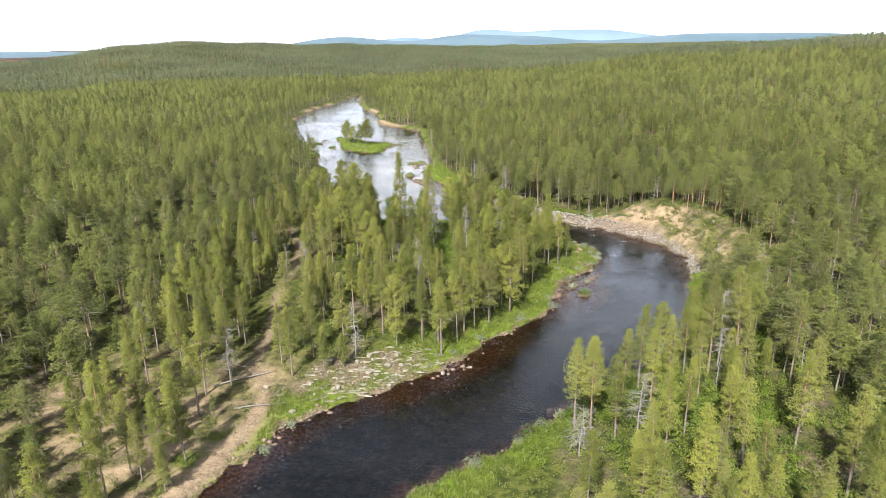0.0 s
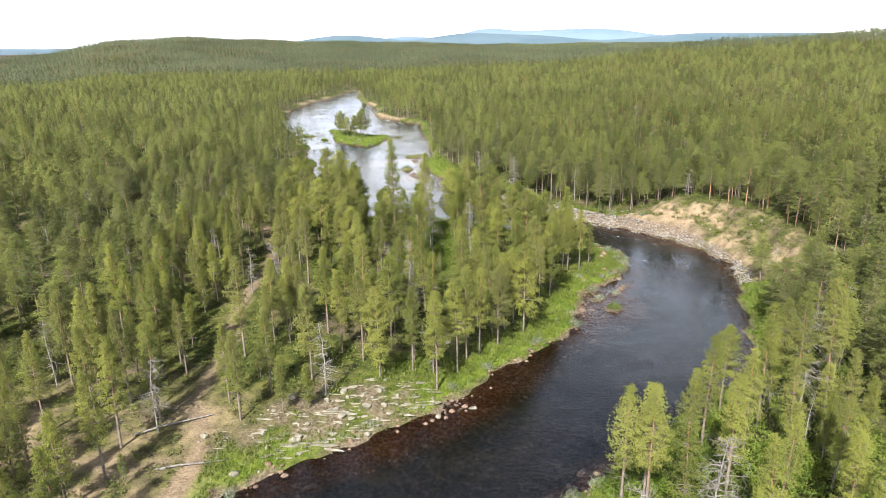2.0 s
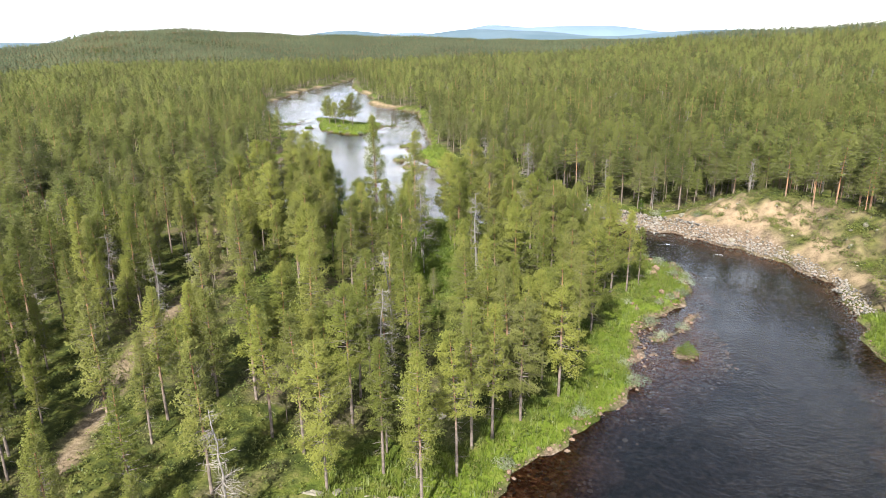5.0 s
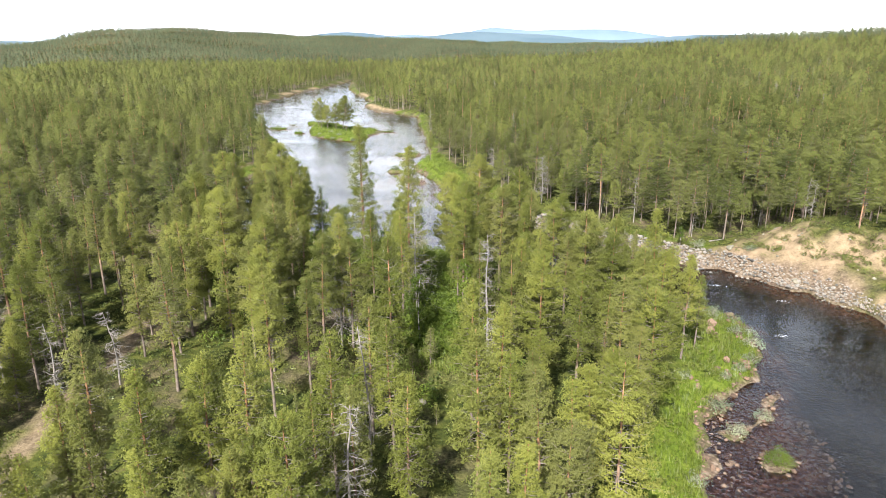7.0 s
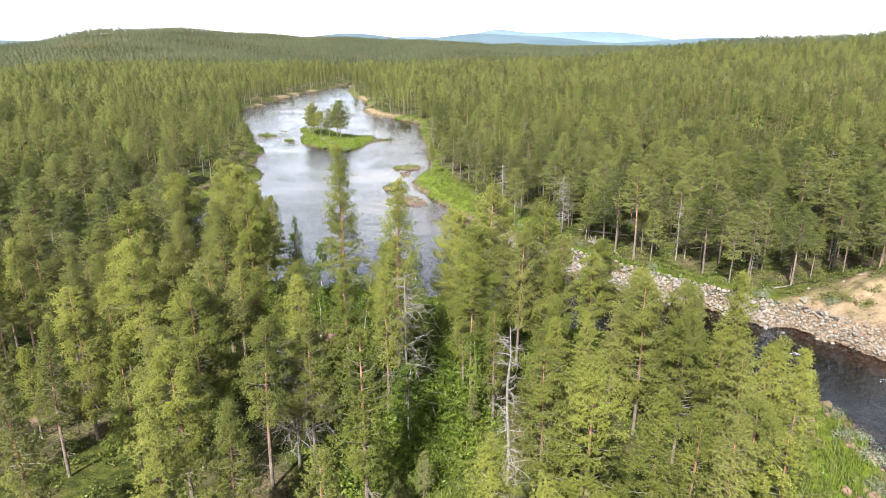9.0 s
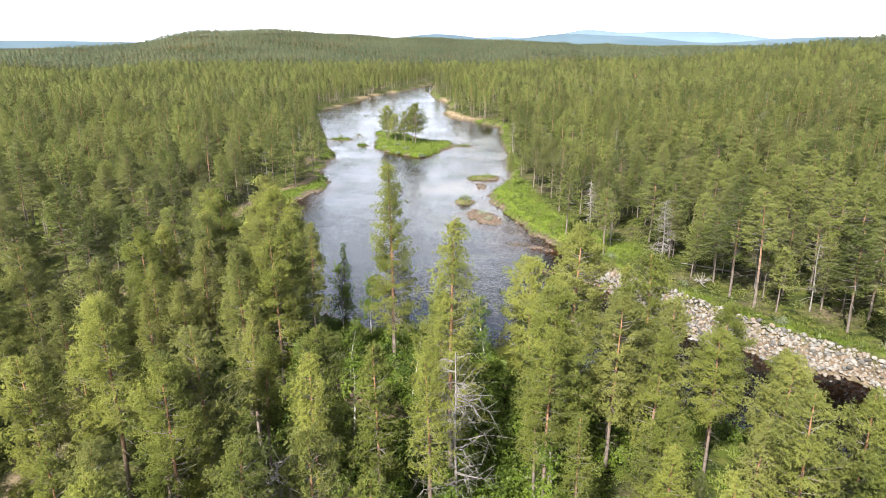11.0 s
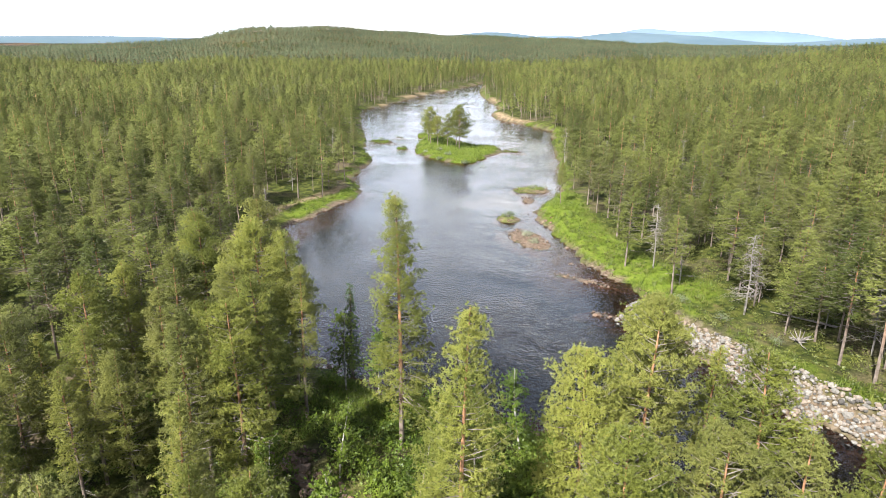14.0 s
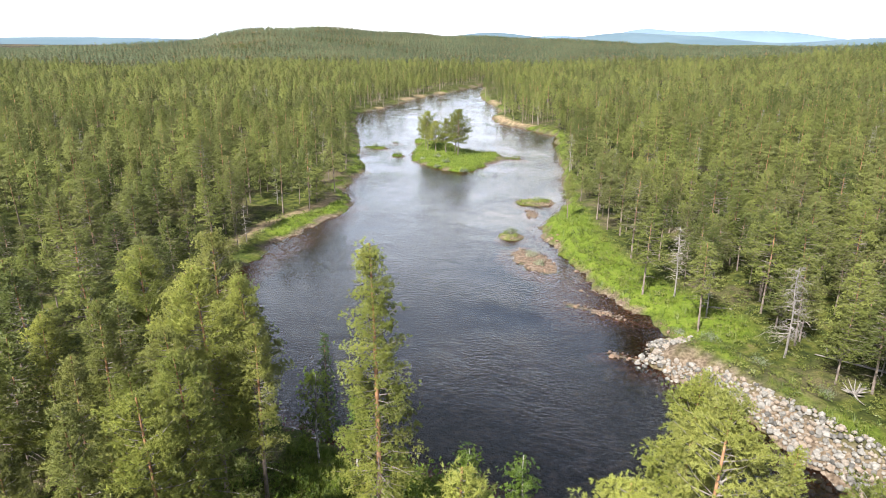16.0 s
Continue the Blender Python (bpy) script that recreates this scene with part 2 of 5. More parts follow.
def ground_material():
    """Forest floor, grass, sand, gravel and river bed on one sheet, by the sheet's zone layers."""
    m = Nodes("ground_cover")
    z = m.t.nodes.new("ShaderNodeVertexColor")
    z.layer_name = "zones"
    sep = m.add("ShaderNodeSeparateColor")
    m.link(z.outputs["Color"], sep.inputs[0])
    fine, mid, big = m.noise(5.0, 5.0), m.noise(0.9, 4.0), m.noise(0.12, 3.0)
    moss = m.ramp(mid, [(0.30, (0.014, 0.020, 0.006)), (0.46, (0.034, 0.044, 0.010)), (0.60, (0.070, 0.078, 0.017)), (0.78, (0.105, 0.088, 0.042))])
    litter = m.ramp(fine, [(0.3, (0.045, 0.036, 0.022)), (0.7, (0.135, 0.108, 0.070))])
    floor = m.mix(m.step(big, 0.50, 0.68), moss, litter)
    floor = m.mix(0.5, floor, m.ramp(fine, [(0.3, (0.6, 0.6, 0.6)), (0.7, (1.2, 1.2, 1.2))]), "MULTIPLY")
    grass = m.ramp(m.math("ADD", m.math("MULTIPLY", fine, 0.5), m.math("MULTIPLY", mid, 0.5)),
                   [(0.33, (0.036, 0.058, 0.007)), (0.5, (0.080, 0.116, 0.013)), (0.66, (0.124, 0.146, 0.028))])
    sand = m.ramp(m.math("ADD", m.math("MULTIPLY", fine, 0.4), m.math("MULTIPLY", mid, 0.6)),
                  [(0.34, (0.095, 0.070, 0.045)), (0.46, (0.190, 0.142, 0.090)), (0.7, (0.285, 0.218, 0.143))])
    gravel_cells = m.add("ShaderNodeTexVoronoi", Scale=2.6)
    m.link(m.add("ShaderNodeNewGeometry").outputs["Position"], gravel_cells.inputs["Vector"])
    gravel = m.ramp(m.math("ADD", m.math("MULTIPLY", fine, 0.6), m.math("MULTIPLY", gravel_cells.outputs["Distance"], 0.45)),
                    [(0.25, (0.045, 0.032, 0.024)), (0.5, (0.100, 0.074, 0.054)), (0.75, (0.19, 0.152, 0.120))])
    c = m.mix(sep.outputs[1], floor, grass)
    c = m.mix(sep.outputs[0], c, sand)
    c = m.mix(sep.outputs[2], c, gravel)
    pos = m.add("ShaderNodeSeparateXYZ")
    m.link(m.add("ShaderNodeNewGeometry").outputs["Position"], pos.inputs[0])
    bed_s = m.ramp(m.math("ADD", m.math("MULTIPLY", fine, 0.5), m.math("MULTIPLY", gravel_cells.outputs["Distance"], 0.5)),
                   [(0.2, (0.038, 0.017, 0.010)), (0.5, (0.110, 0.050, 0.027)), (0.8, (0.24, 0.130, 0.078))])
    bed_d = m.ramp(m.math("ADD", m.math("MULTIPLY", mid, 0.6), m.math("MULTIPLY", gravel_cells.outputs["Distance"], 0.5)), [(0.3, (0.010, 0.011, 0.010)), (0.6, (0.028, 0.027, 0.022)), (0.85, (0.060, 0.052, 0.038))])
    # bed is coloured darker with depth, in place of light lost in the water
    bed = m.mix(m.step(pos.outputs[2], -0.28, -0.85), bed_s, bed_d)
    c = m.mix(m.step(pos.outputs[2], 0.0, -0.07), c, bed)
    bmp = m.bump(m.math("ADD", m.math("MULTIPLY", mid, 1.0), m.math("MULTIPLY", fine, 0.35)), 0.7, 0.35)
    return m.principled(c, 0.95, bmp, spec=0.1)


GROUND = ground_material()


def water_material():
    m = Nodes("peaty_water")
    geo = m.add("ShaderNodeNewGeometry")
    mp = m.add("ShaderNodeMapping")
    mp.inputs["Rotation"].default_value = (0, 0, 0.5)
    mp.inputs["Scale"].default_value = (1.0, 1.3, 1.0)
    m.link(geo.outputs["Position"], mp.inputs["Vector"])
    h = m.math("ADD", m.noise(2.1, 3.0, 0.55, mp.outputs[0], 0.3), m.math("MULTIPLY", m.noise(0.25, 2.0, 0.5, mp.outputs[0]), 1.5))
    h = m.math("MULTIPLY", h, m.step(m.noise(0.055, 2.0, 0.5, mp.outputs[0]), 0.25, 0.70))
    # riffles where the stream is shallow, round the island and at the bend
    where = m.add("ShaderNodeSeparateXYZ")
    m.link(geo.outputs["Position"], where.inputs[0])
    riffle = m.math("MULTIPLY", m.step(where.outputs[1], 188.0, 225.0), m.step(where.outputs[1], 300.0, 262.0))
    riffle = m.math("ADD", riffle, m.math("MULTIPLY", m.step(where.outputs[1], 132.0, 112.0), 0.35))
    streaks = m.add("ShaderNodeMapping")
    streaks.inputs["Rotation"].default_value = (0, 0, -0.25)
    streaks.inputs["Scale"].default_value = (1.0, 0.45, 1.0)
    m.link(geo.outputs["Position"], streaks.inputs["Vector"])
    rough_water = m.math("MULTIPLY", m.noise(1.1, 4.0, 0.62, streaks.outputs[0], 0.6), m.step(m.noise(0.12, 3.0, 0.55, streaks.outputs[0]), 0.38, 0.62))
    h = m.math("ADD", h, m.math("MULTIPLY", m.math("MULTIPLY", rough_water, riffle), 2.4))
    nrm = m.bump(h, 0.65, 0.13)
    fres = m.add("ShaderNodeFresnel", IOR=1.5)
    m.link(nrm, fres.inputs["Normal"])
    glo = m.add("ShaderNodeBsdfGlossy", Roughness=0.06)
    m.link(nrm, glo.inputs["Normal"])
    tr = m.add("ShaderNodeBsdfTransparent")
    tr.inputs["Color"].default_value = (0.90, 0.78, 0.68, 1)
    mx = m.add("ShaderNodeMixShader")
    m.link(fres.outputs[0], mx.inputs[0])
    m.link(tr.outputs[0], mx.inputs[1])
    m.link(glo.outputs[0], mx.inputs[2])
    m.link(mx.outputs[0], m.out.inputs["Surface"])
    return m.mat


WATER = water_material()
FOAM = simple("white_water", 6.0, [(0.3, (0.6, 0.62, 0.64)), (0.7, (0.85, 0.86, 0.87))])
# both ridges carry the blue of the hazy air in their base colour
HAZE_BLUE = simple("hazed_far_fell", 0.004, [(0.3, (0.10, 0.148, 0.225)), (0.7, (0.128, 0.18, 0.265))], bscale=0.03)
HAZE_BLUE_NEAR = simple("hazed_nearer_fell", 0.004, [(0.3, (0.060, 0.098, 0.125)), (0.7, (0.085, 0.125, 0.155))], bscale=0.03)


# ================= shape of the land =================
def area(text):
    return np.array([tuple(map(float, p.split(","))) for p in text.split()])


RIVER = area("-40,-40 -34,-10 -28,10 -23,26 -20.5,38 -18.5,44.5 -15.2,51.8 -11.2,55.1 -7.2,57.9 -3.1,61.9 -0.5,63.8 2.7,67.1 5.8,72 9.3,75.6 13.1,80.3 "
             "17.8,86.2 18.8,92 19.6,97 21.3,101 24,103.4 27.2,106 29,111 30.2,117.5 27.6,121.1 25.3,123.6 21.5,126 16,128.5 9,133 2,136.5 -5,139.5 -12,141 "
             "-19,141.5 -26,143.5 -34,147 -42,153 -47.5,162 -49.5,172 -52,184 -51,192.5 -49.9,200.3 -50.4,208 -57.6,218.5 -60.1,229.4 -62,239 -67.5,248.7 "
             "-79,274 -92,300 -110.7,339.7 -108.7,363.7 -112.1,415.7 -106.8,456.5 -106,494 -106,516 -108,540 "
             "-101,540 -99.7,507.5 -89.5,451 -79.8,418.4 -66,385 -58.1,364 -57.8,343.4 -50.2,328 -38.3,317 -28.3,304 -24.6,277.5 -19.5,250 -15.3,223 -15.1,214 "
             "-17.3,204 -15.6,199.4 -12.6,193 -9.1,186.4 -6.3,179.6 -2.8,175.2 0.3,172 1.5,168 0,164.5 -0.6,162 2.8,160.2 6.2,155.8 10.3,150.1 14,147 19,143.5 24,141 "
             "29,137.3 33,135.2 36.2,131.7 41.2,127.6 45.2,121 46.4,114 46.2,107 43,97.5 41.5,90 38.5,80 34.5,73 27,65 18.5,56.5 15,53 12.2,49.5 8.4,46 4.9,43.4 0.5,39.5 "
             "-5,32 -10,22 -14,8 -19,-12 -24,-40")
ISLAND = area("-67,286 -57,284.7 -49.2,274.6 -43.5,270.8 -39.4,271 -36,266 -34.3,259.2 -35.4,254.9 -35.4,249 -37.2,243.5 -40.2,240.5 -45.2,242.2 -49.8,244.1 "
              "-54.1,248.5 -56.6,251.5 -57.8,256.9 -61.7,267.3 -63.2,273.8 -67.5,283.3")
# islets and bars: x, y, half length, half width, turn, height, gravel share
ISLETS = [(-71, 267, 3.4, 1.6, 0.2, 0.45, 0.0), (-69, 276, 1.8, 1.0, 0, 0.35, 0.0), (-61, 257.5, 1.8, 1.0, 0, 0.4, 0.0), (-33.6, 262.5, 3.4, 1.5, 0.2, 0.3, 0.4),
          (-20.5, 219.6, 3.0, 2.2, 0.2, 0.5, 0.2), (-20.2, 197.6, 1.8, 1.8, 0, 0.5, 0.3), (-15.2, 187.6, 5.5, 2.6, 2.2, 0.06, 1.0),
          (-19.5, 211.5, 3.0, 1.2, 1.8, 0.06, 1.0), (-5.8, 173.1, 3.6, 0.9, -0.35, 0.05, 1.0), (-2.4, 163.0, 2.4, 0.8, -0.2, 0.05, 1.0),
          (24.2, 93.6, 1.5, 1.0, 0.2, 0.05, 0.75), (22.4, 97.3, 1.4, 1.0, 0.6, 0.05, 0.75), (25.2, 99.6, 1.9, 0.8, 0.9, 0.05, 0.75), (22.0, 100.8, 1.6, 0.8, 0.3, 0.05, 0.75), (27.0, 102.6, 1.6, 0.7, 1.0, 0.05, 0.75)]
TRAIL = area("-24,30 -20.5,44 -19.6,52 -21,58.5 -24.5,63 -24.3,67 -25.6,74.5 -28,84 -29.4,93 -30.4,103 -33.5,116 -40,130 -48,142")


def edge_distance(x, y, poly):
    """Distance to the outline of poly, negative inside it."""
    d = np.full(x.shape, 1e9)
    inside = np.zeros(x.shape, bool)
    for (ax, ay), (bx, by) in zip(poly, np.roll(poly, -1, axis=0)):
        ux, uy = bx - ax, by - ay
        s = np.clip(((x - ax) * ux + (y - ay) * uy) / (ux * ux + uy * uy), 0, 1)
        d = np.minimum(d, np.hypot(x - ax - s * ux, y - ay - s * uy))
        if ay != by:
            inside ^= ((ay > y) != (by > y)) & (x < ux * (y - ay) / uy + ax)
    return np.where(inside, -d, d)


def line_distance(x, y, line):
    d = np.full(x.shape, 1e9)
    for (ax, ay), (bx, by) in zip(line[:-1], line[1:]):
        ux, uy = bx - ax, by - ay
        s = np.clip(((x - ax) * ux + (y - ay) * uy) / (ux * ux + uy * uy), 0, 1)
        d = np.minimum(d, np.hypot(x - ax - s * ux, y - ay - s * uy))
    return d


def smooth(v, lo, hi):
    s = np.clip((v - lo) / (hi - lo), 0, 1)
    return s * s * (3 - 2 * s)


def blob(x, y, cx, cy, sx, sy, turn=0.0):
    c, s = math.cos(turn), math.sin(turn)
    u, v = (x - cx) * c + (y - cy) * s, -(x - cx) * s + (y - cy) * c
    return np.exp(-((u / sx) ** 2 + (v / sy) ** 2))


def wave(x, y, scale, seed):
    """Cheap smooth unevenness in -1..1."""
    r = np.random.RandomState(seed)
    out = 0
    for k in range(6):
        a, p, q = r.uniform(0, 6.28), r.uniform(0, 6.28), r.uniform(0.6, 1.9)
        out = out + np.sin((x * math.cos(a) + y * math.sin(a)) * q / scale * 6.28 + p)
    return out / 3.0


def survey(x, y):
    """Height and ground zones for arrays of places: z, water distance, sand, grass, gravel."""
    x, y = np.asarray(x, float), np.asarray(y, float)
    wob = 0.5 * wave(x, y, 6.0, 3) + 0.25 * wave(x, y, 2.4, 4)
    d0 = edge_distance(x, y, RIVER)
    d = d0 + wob * smooth(np.abs(d0), 8, 1)
    di = -edge_distance(x, y, ISLAND) + 1.2 * wob + 0.8 * wave(x, y, 9, 63) - 1.0
    land = np.maximum(d, -9e9)
    cliff = smooth(np.hypot((x - 48) * 0.9, y - 124), 26, 13) * smooth(x, 28, 36) * smooth(y, 98, 110)
    bankh = 1.0 + 0.5 * wave(x, y, 40.0, 9)
    z = 0.10 + bankh * (1 - np.exp(-np.maximum(land, 0) / 3.2)) + 0.017 * np.clip(land, 0, 330) + 0.10 * wob * smooth(land, 0, 3)
    rip_zone = smooth(line_distance(x, y, area("2,161 14,147.5 29,138 41,128.5")), 6.5, 4.0)
    z = z + 0.9 * rip_zone * smooth(land, 0.3, 3.5)
    z = z + cliff * (1.0 * smooth(land, 1, 4) + 0.42 * wave(x, y, 4.0, 61) * smooth(land, 4, 6) * smooth(land, 13, 9) + (3.6 + 0.5 * wave(x, y, 11, 18)) * smooth(land + 0.9 * wave(x, y, 7, 8), 4.0, 12))
    # hills
    z = z + 30.6 * blob(x, y, -564, 1128, 168, 419) + 17.8 * blob(x, y, -395, 1681, 318, 362) + 20 * blob(x, y, 560, 760, 330, 330) + 12 * blob(x, y, 300, 690, 190, 170) + 3 * blob(x, y, 150, 500, 160, 220)
    z = z - 8.1 * smooth(-x / np.maximum(y + 15, 50), 0.58, 0.66) * smooth(y, 250, 700)
    z = z + 3.0 * wave(x, y, 260, 12) * smooth(land, 60, 300)
    depth = -0.12 - 1.5 * (1 - np.exp(np.minimum(land, 0) / 4.5)) + 0.12 * wob
    shallow = blob(x, y, 3, 65, 15, 3.2, 0.75) + blob(x, y, -17, 48, 11, 3.6, 1.0) + 1.2 * blob(x, y, 22.5, 96, 7, 10) + blob(x, y, -8, 178, 7, 14) + blob(x, y, -50, 186, 5, 16)
    depth = depth * (1 - 0.85 * np.clip(shallow, 0, 1))
    z = np.where(d > 0, z, np.minimum(depth, -0.05))
    sand = np.zeros(x.shape)
    slim = np.maximum(smooth(y, 205, 225), smooth(x, -36, -42) * smooth(y, 120, 150))
    grass = smooth(d, 0.05, 0.6) * smooth(d + 2.5 * (1 - 0.6 * slim) * wob, 6.0 - 4.0 * slim, 3.0 - 2.2 * slim)
    gravel = smooth(d, 0.55, 0.05) * (d > -2) * smooth(wave(x, y, 15, 55), -0.9, 0.3)
    # island and islets
    zi = 0.75 * (1 - np.exp(-np.maximum(di, 0) / 2.5)) + 0.08 + 0.08 * wob
    on = di > 0
    z = np.where(on, zi, z)
    grass = np.where(on, smooth(di, 0.4, 1.2), grass)
    gravel = np.where(on, smooth(di, 0.6, 0.2), gravel)
    for cx, cy, a, b, turn, h, stony in ISLETS:
        c, s = math.cos(turn), math.sin(turn)
        u, v = ((x - cx) * c + (y - cy) * s) / a, (-(x - cx) * s + (y - cy) * c) / b
        q = 1 - np.hypot(u, v) + 0.25 * wob
        here = (q > -0.6) & (z < h)
        z = np.where(here, np.maximum(z, np.where(q > 0, h * np.minimum(1, 0.25 + 2.2 * q), 0.25 * h + 1.2 * q)), z)
        grass = np.where(here & (q > 0), (1 - stony) * smooth(q, 0.1, 0.3), grass)
        gravel = np.where(here & (q > 0), 1 - (1 - stony) * smooth(q, 0.1, 0.3), gravel)
    # wide meadows beside the pool and on the point
    meadow = smooth(line_distance(x, y, area("-14,208 -9.5,193 -3,181 5,170")), 5.2, 2.6) + blob(x, y, 24.8, 113, 4.8, 12)
    meadow = meadow + smooth(line_distance(x, y, area("-51,206 -51.5,200 -54,192 -52,184")), 3.6, 2.0) + 0.6 * blob(x, y, 8, 47, 9, 5, 0.75) + 0.5 * blob(x, y, -2, 72, 9, 4, 0.75)
    meadow = meadow + 0.7 * blob(x, y, -18, 139, 10, 4) + 0.9 * blob(x, y, -2, 111, 3.5, 9, 0.2)
    grass = np.where(d > 0.5, np.clip(np.maximum(grass, meadow), 0, 1), grass)
    grass = grass * (1 - 0.75 * ((x < -24) & (y > 138) & (y < 186) & (x > -70)))
    grass = np.where(((rip_zone > 0.3) & (d < 3.6)) | ((cliff > 0.15) & (d < 5)), 0, grass)
    grass = grass * (1 - 0.75 * smooth(blob(x, y, -9.5, 63, 10, 5.0, 0.35), 0.35, 0.65))
    # sand
    trail = line_distance(x, y, TRAIL) + 0.25 * wob
    sand = np.maximum(sand, 0.75 * smooth(trail, 1.1, 0.5) * smooth(wave(x, y, 13, 44), -1.8, -0.9))
    sand = np.maximum(sand, smooth(line_distance(x, y, area('-24,34 -21.4,44 -19.8,51 -20.6,56')) + 0.3 * wob, 1.3, 0.6))
    sand = np.maximum(sand, np.clip(1.5 * blob(x, y, -27, 44, 8.0, 12, 0.2) * (0.5 + 0.75 * wave(x, y, 6.5, 23)), 0, 0.85))
    sand = np.maximum(sand, np.clip(1.3 * blob(x, y, -22, 61, 4, 4) * (0.5 + 0.7 * wob), 0, 0.85))
    sand = np.maximum(sand, np.clip(1.1 * blob(x, y, -39, 51, 11, 13) * (0.6 + 0.8 * wave(x, y, 7, 21)), 0, 0.8))
    sand = np.maximum(sand, smooth(cliff, 0.2, 0.5) * smooth(d, 0.9, 1.8) * smooth(d + 1.5 * wob, 12.5, 10) * np.clip(0.75 + 0.8 * wave(x, y, 6, 31), 0, 1) * (1 - 0.5 * smooth(x, 47, 52)))
    sand = np.maximum(sand, smooth(d, np.where(x < -90, 2.0, 4.0), np.where(x < -90, 1.0, 2.0)) * (blob(x, y, -112, 400, 10, 45) + blob(x, y, -47, 331, 14, 8, -0.8) + blob(x, y, -70, 392, 6, 16) > 0.3) * (d > 0))
    bank_path = line_distance(x, y, area('-54,208 -55,201 -56.3,190 -55.5,180 -53.2,170 -51,160 -48.8,152.2 -44,145.8')) + 0.4 * wob
    sand = np.maximum(sand, 0.75 * smooth(bank_path, 1.5, 0.6) * smooth(wave(x, y, 9, 45), -1.3, -0.2))
    gravel = np.maximum(gravel, 0.8 * smooth(blob(x, y, -9.5, 62.5, 10.5, 5.2, 0.45), 0.3, 0.6) * smooth(wob, -0.5, 0.3) * (d > 0))
    gravel = np.maximum(gravel, 0.42 * smooth(trail, 1.2, 0.6))
    gravel = np.maximum(gravel, rip_zone * smooth(d, 3.2, 2.4) * (d > 0) * 0.9)
    sand = np.where(d > 0.4, sand, 0) * (1 - on)
    return z, np.where(on, -di, d), sand, np.where(sand > 0.5, 0, grass), np.clip(gravel, 0, 1), trail, cliff, on, rip_zone


# ================= meshes =================
def tri_mesh(name, v, f, materials, index=None, shade_smooth=False, around=None, tone=None):
    """A mesh from arrays; around gives each point its way out of the crown."""
    me = bpy.data.meshes.new(name)
    v, f = np.asarray(v, np.float32), np.asarray(f, np.int32)
    n = f.shape[1]
    me.vertices.add(len(v))
    me.vertices.foreach_set("co", v.ravel())
    me.loops.add(f.size)
    me.loops.foreach_set("vertex_index", f.ravel())
    me.polygons.add(len(f))
    me.polygons.foreach_set("loop_start", np.arange(0, f.size, n, dtype=np.int32))
    for mt in materials:
        me.materials.append(mt)
    if index is not None:
        me.polygons.foreach_set("material_index", np.asarray(index, np.int32))
    me.polygons.foreach_set("use_smooth", np.full(len(f), shade_smooth))
    if around is not None:
        me.attributes.new("crown", "FLOAT_VECTOR", "POINT").data.foreach_set("vector", np.asarray(around, np.float32).ravel())
    if tone is not None:
        me.attributes.new("tone", "FLOAT", "POINT").data.foreach_set("value", np.asarray(tone, np.float32).ravel())
    me.update(calc_edges=True)
    return me


def outward(v):
    """Ways out of a crown that stands round the z axis."""
    v = np.asarray(v, float)
    top = v[:, 2].max()
    return np.stack([v[:, 0], v[:, 1], 0.75 + 1.3 * (v[:, 2] / top - 0.6)], 1)


def part(name, me, parent, label=""):
    ob = new(name, me)
    ob.parent = parent
    if label:
        tagged(ob, label)
    return ob


def join(parts):
    """Joins (v, f) pairs of triangles."""
    vs, fs, at = [], [], 0
    for v, f in parts:
        if len(v):
            vs.append(np.asarray(v, float))
            fs.append(np.asarray(f, int) + at)
            at += len(v)
    if not vs:
        return np.zeros((0, 3)), np.zeros((0, 3), int)
    return np.concatenate(vs), np.concatenate(fs)


def tube(points, radii, sides=6, cap=True):
    """A tapered tube of triangles along points."""
    points = np.asarray(points, float)
    n = len(points)
    way = np.gradient(points, axis=0)
    way /= np.linalg.norm(way, axis=1)[:, None] + 1e-9
    ref = np.where(np.abs(way[:, 2:3]) > 0.9, [[1.0, 0, 0]], [[0, 0, 1.0]])
    a = np.cross(way, ref)
    a /= np.linalg.norm(a, axis=1)[:, None] + 1e-9
    b = np.cross(way, a)
    ang = np.arange(sides) * 2 * np.pi / sides
    v = points[:, None] + np.asarray(radii)[:, None, None] * (np.cos(ang)[None, :, None] * a[:, None] + np.sin(ang)[None, :, None] * b[:, None])
    f = []
    for i in range(n - 1):
        for k in range(sides):
            p, q, r, s = i * sides + k, i * sides + (k + 1) % sides, (i + 1) * sides + k, (i + 1) * sides + (k + 1) % sides
            f += [(p, r, q), (q, r, s)]
    return v.reshape(-1, 3), np.array(f)


def tufts(centres, out, rng, blades, length, width, up=0.35):
    """Sprigs of pointed blades round the centres, leaning along out."""
    n = len(centres)
    c = np.repeat(centres, blades, axis=0)
    o = np.repeat(out, blades, axis=0)
    nrm = rng.normal(size=(n * blades, 3)) * 0.75 + 0.8 * o + np.array([0, 0, up])
    nrm /= np.linalg.norm(nrm, axis=1)[:, None]
    w = rng.normal(size=(n * blades, 3)) + 0.6 * o + np.array([0, 0, up])
    w -= nrm * (w * nrm).sum(1)[:, None]
    w /= np.linalg.norm(w, axis=1)[:, None] + 1e-9
    side = np.cross(nrm, w)
    ln = (length * rng.uniform(0.6, 1.25, n * blades))[:, None]
    wd = (width * rng.uniform(0.6, 1.3, n * blades))[:, None]
    start = c - 0.25 * ln * w
    v = np.stack([start + 0.5 * ln * w - wd * side, start + 0.45 * ln * w + wd * side, start + 1.15 * ln * w], 1).reshape(-1, 3)
    return v, np.arange(len(v)).reshape(-1, 3)


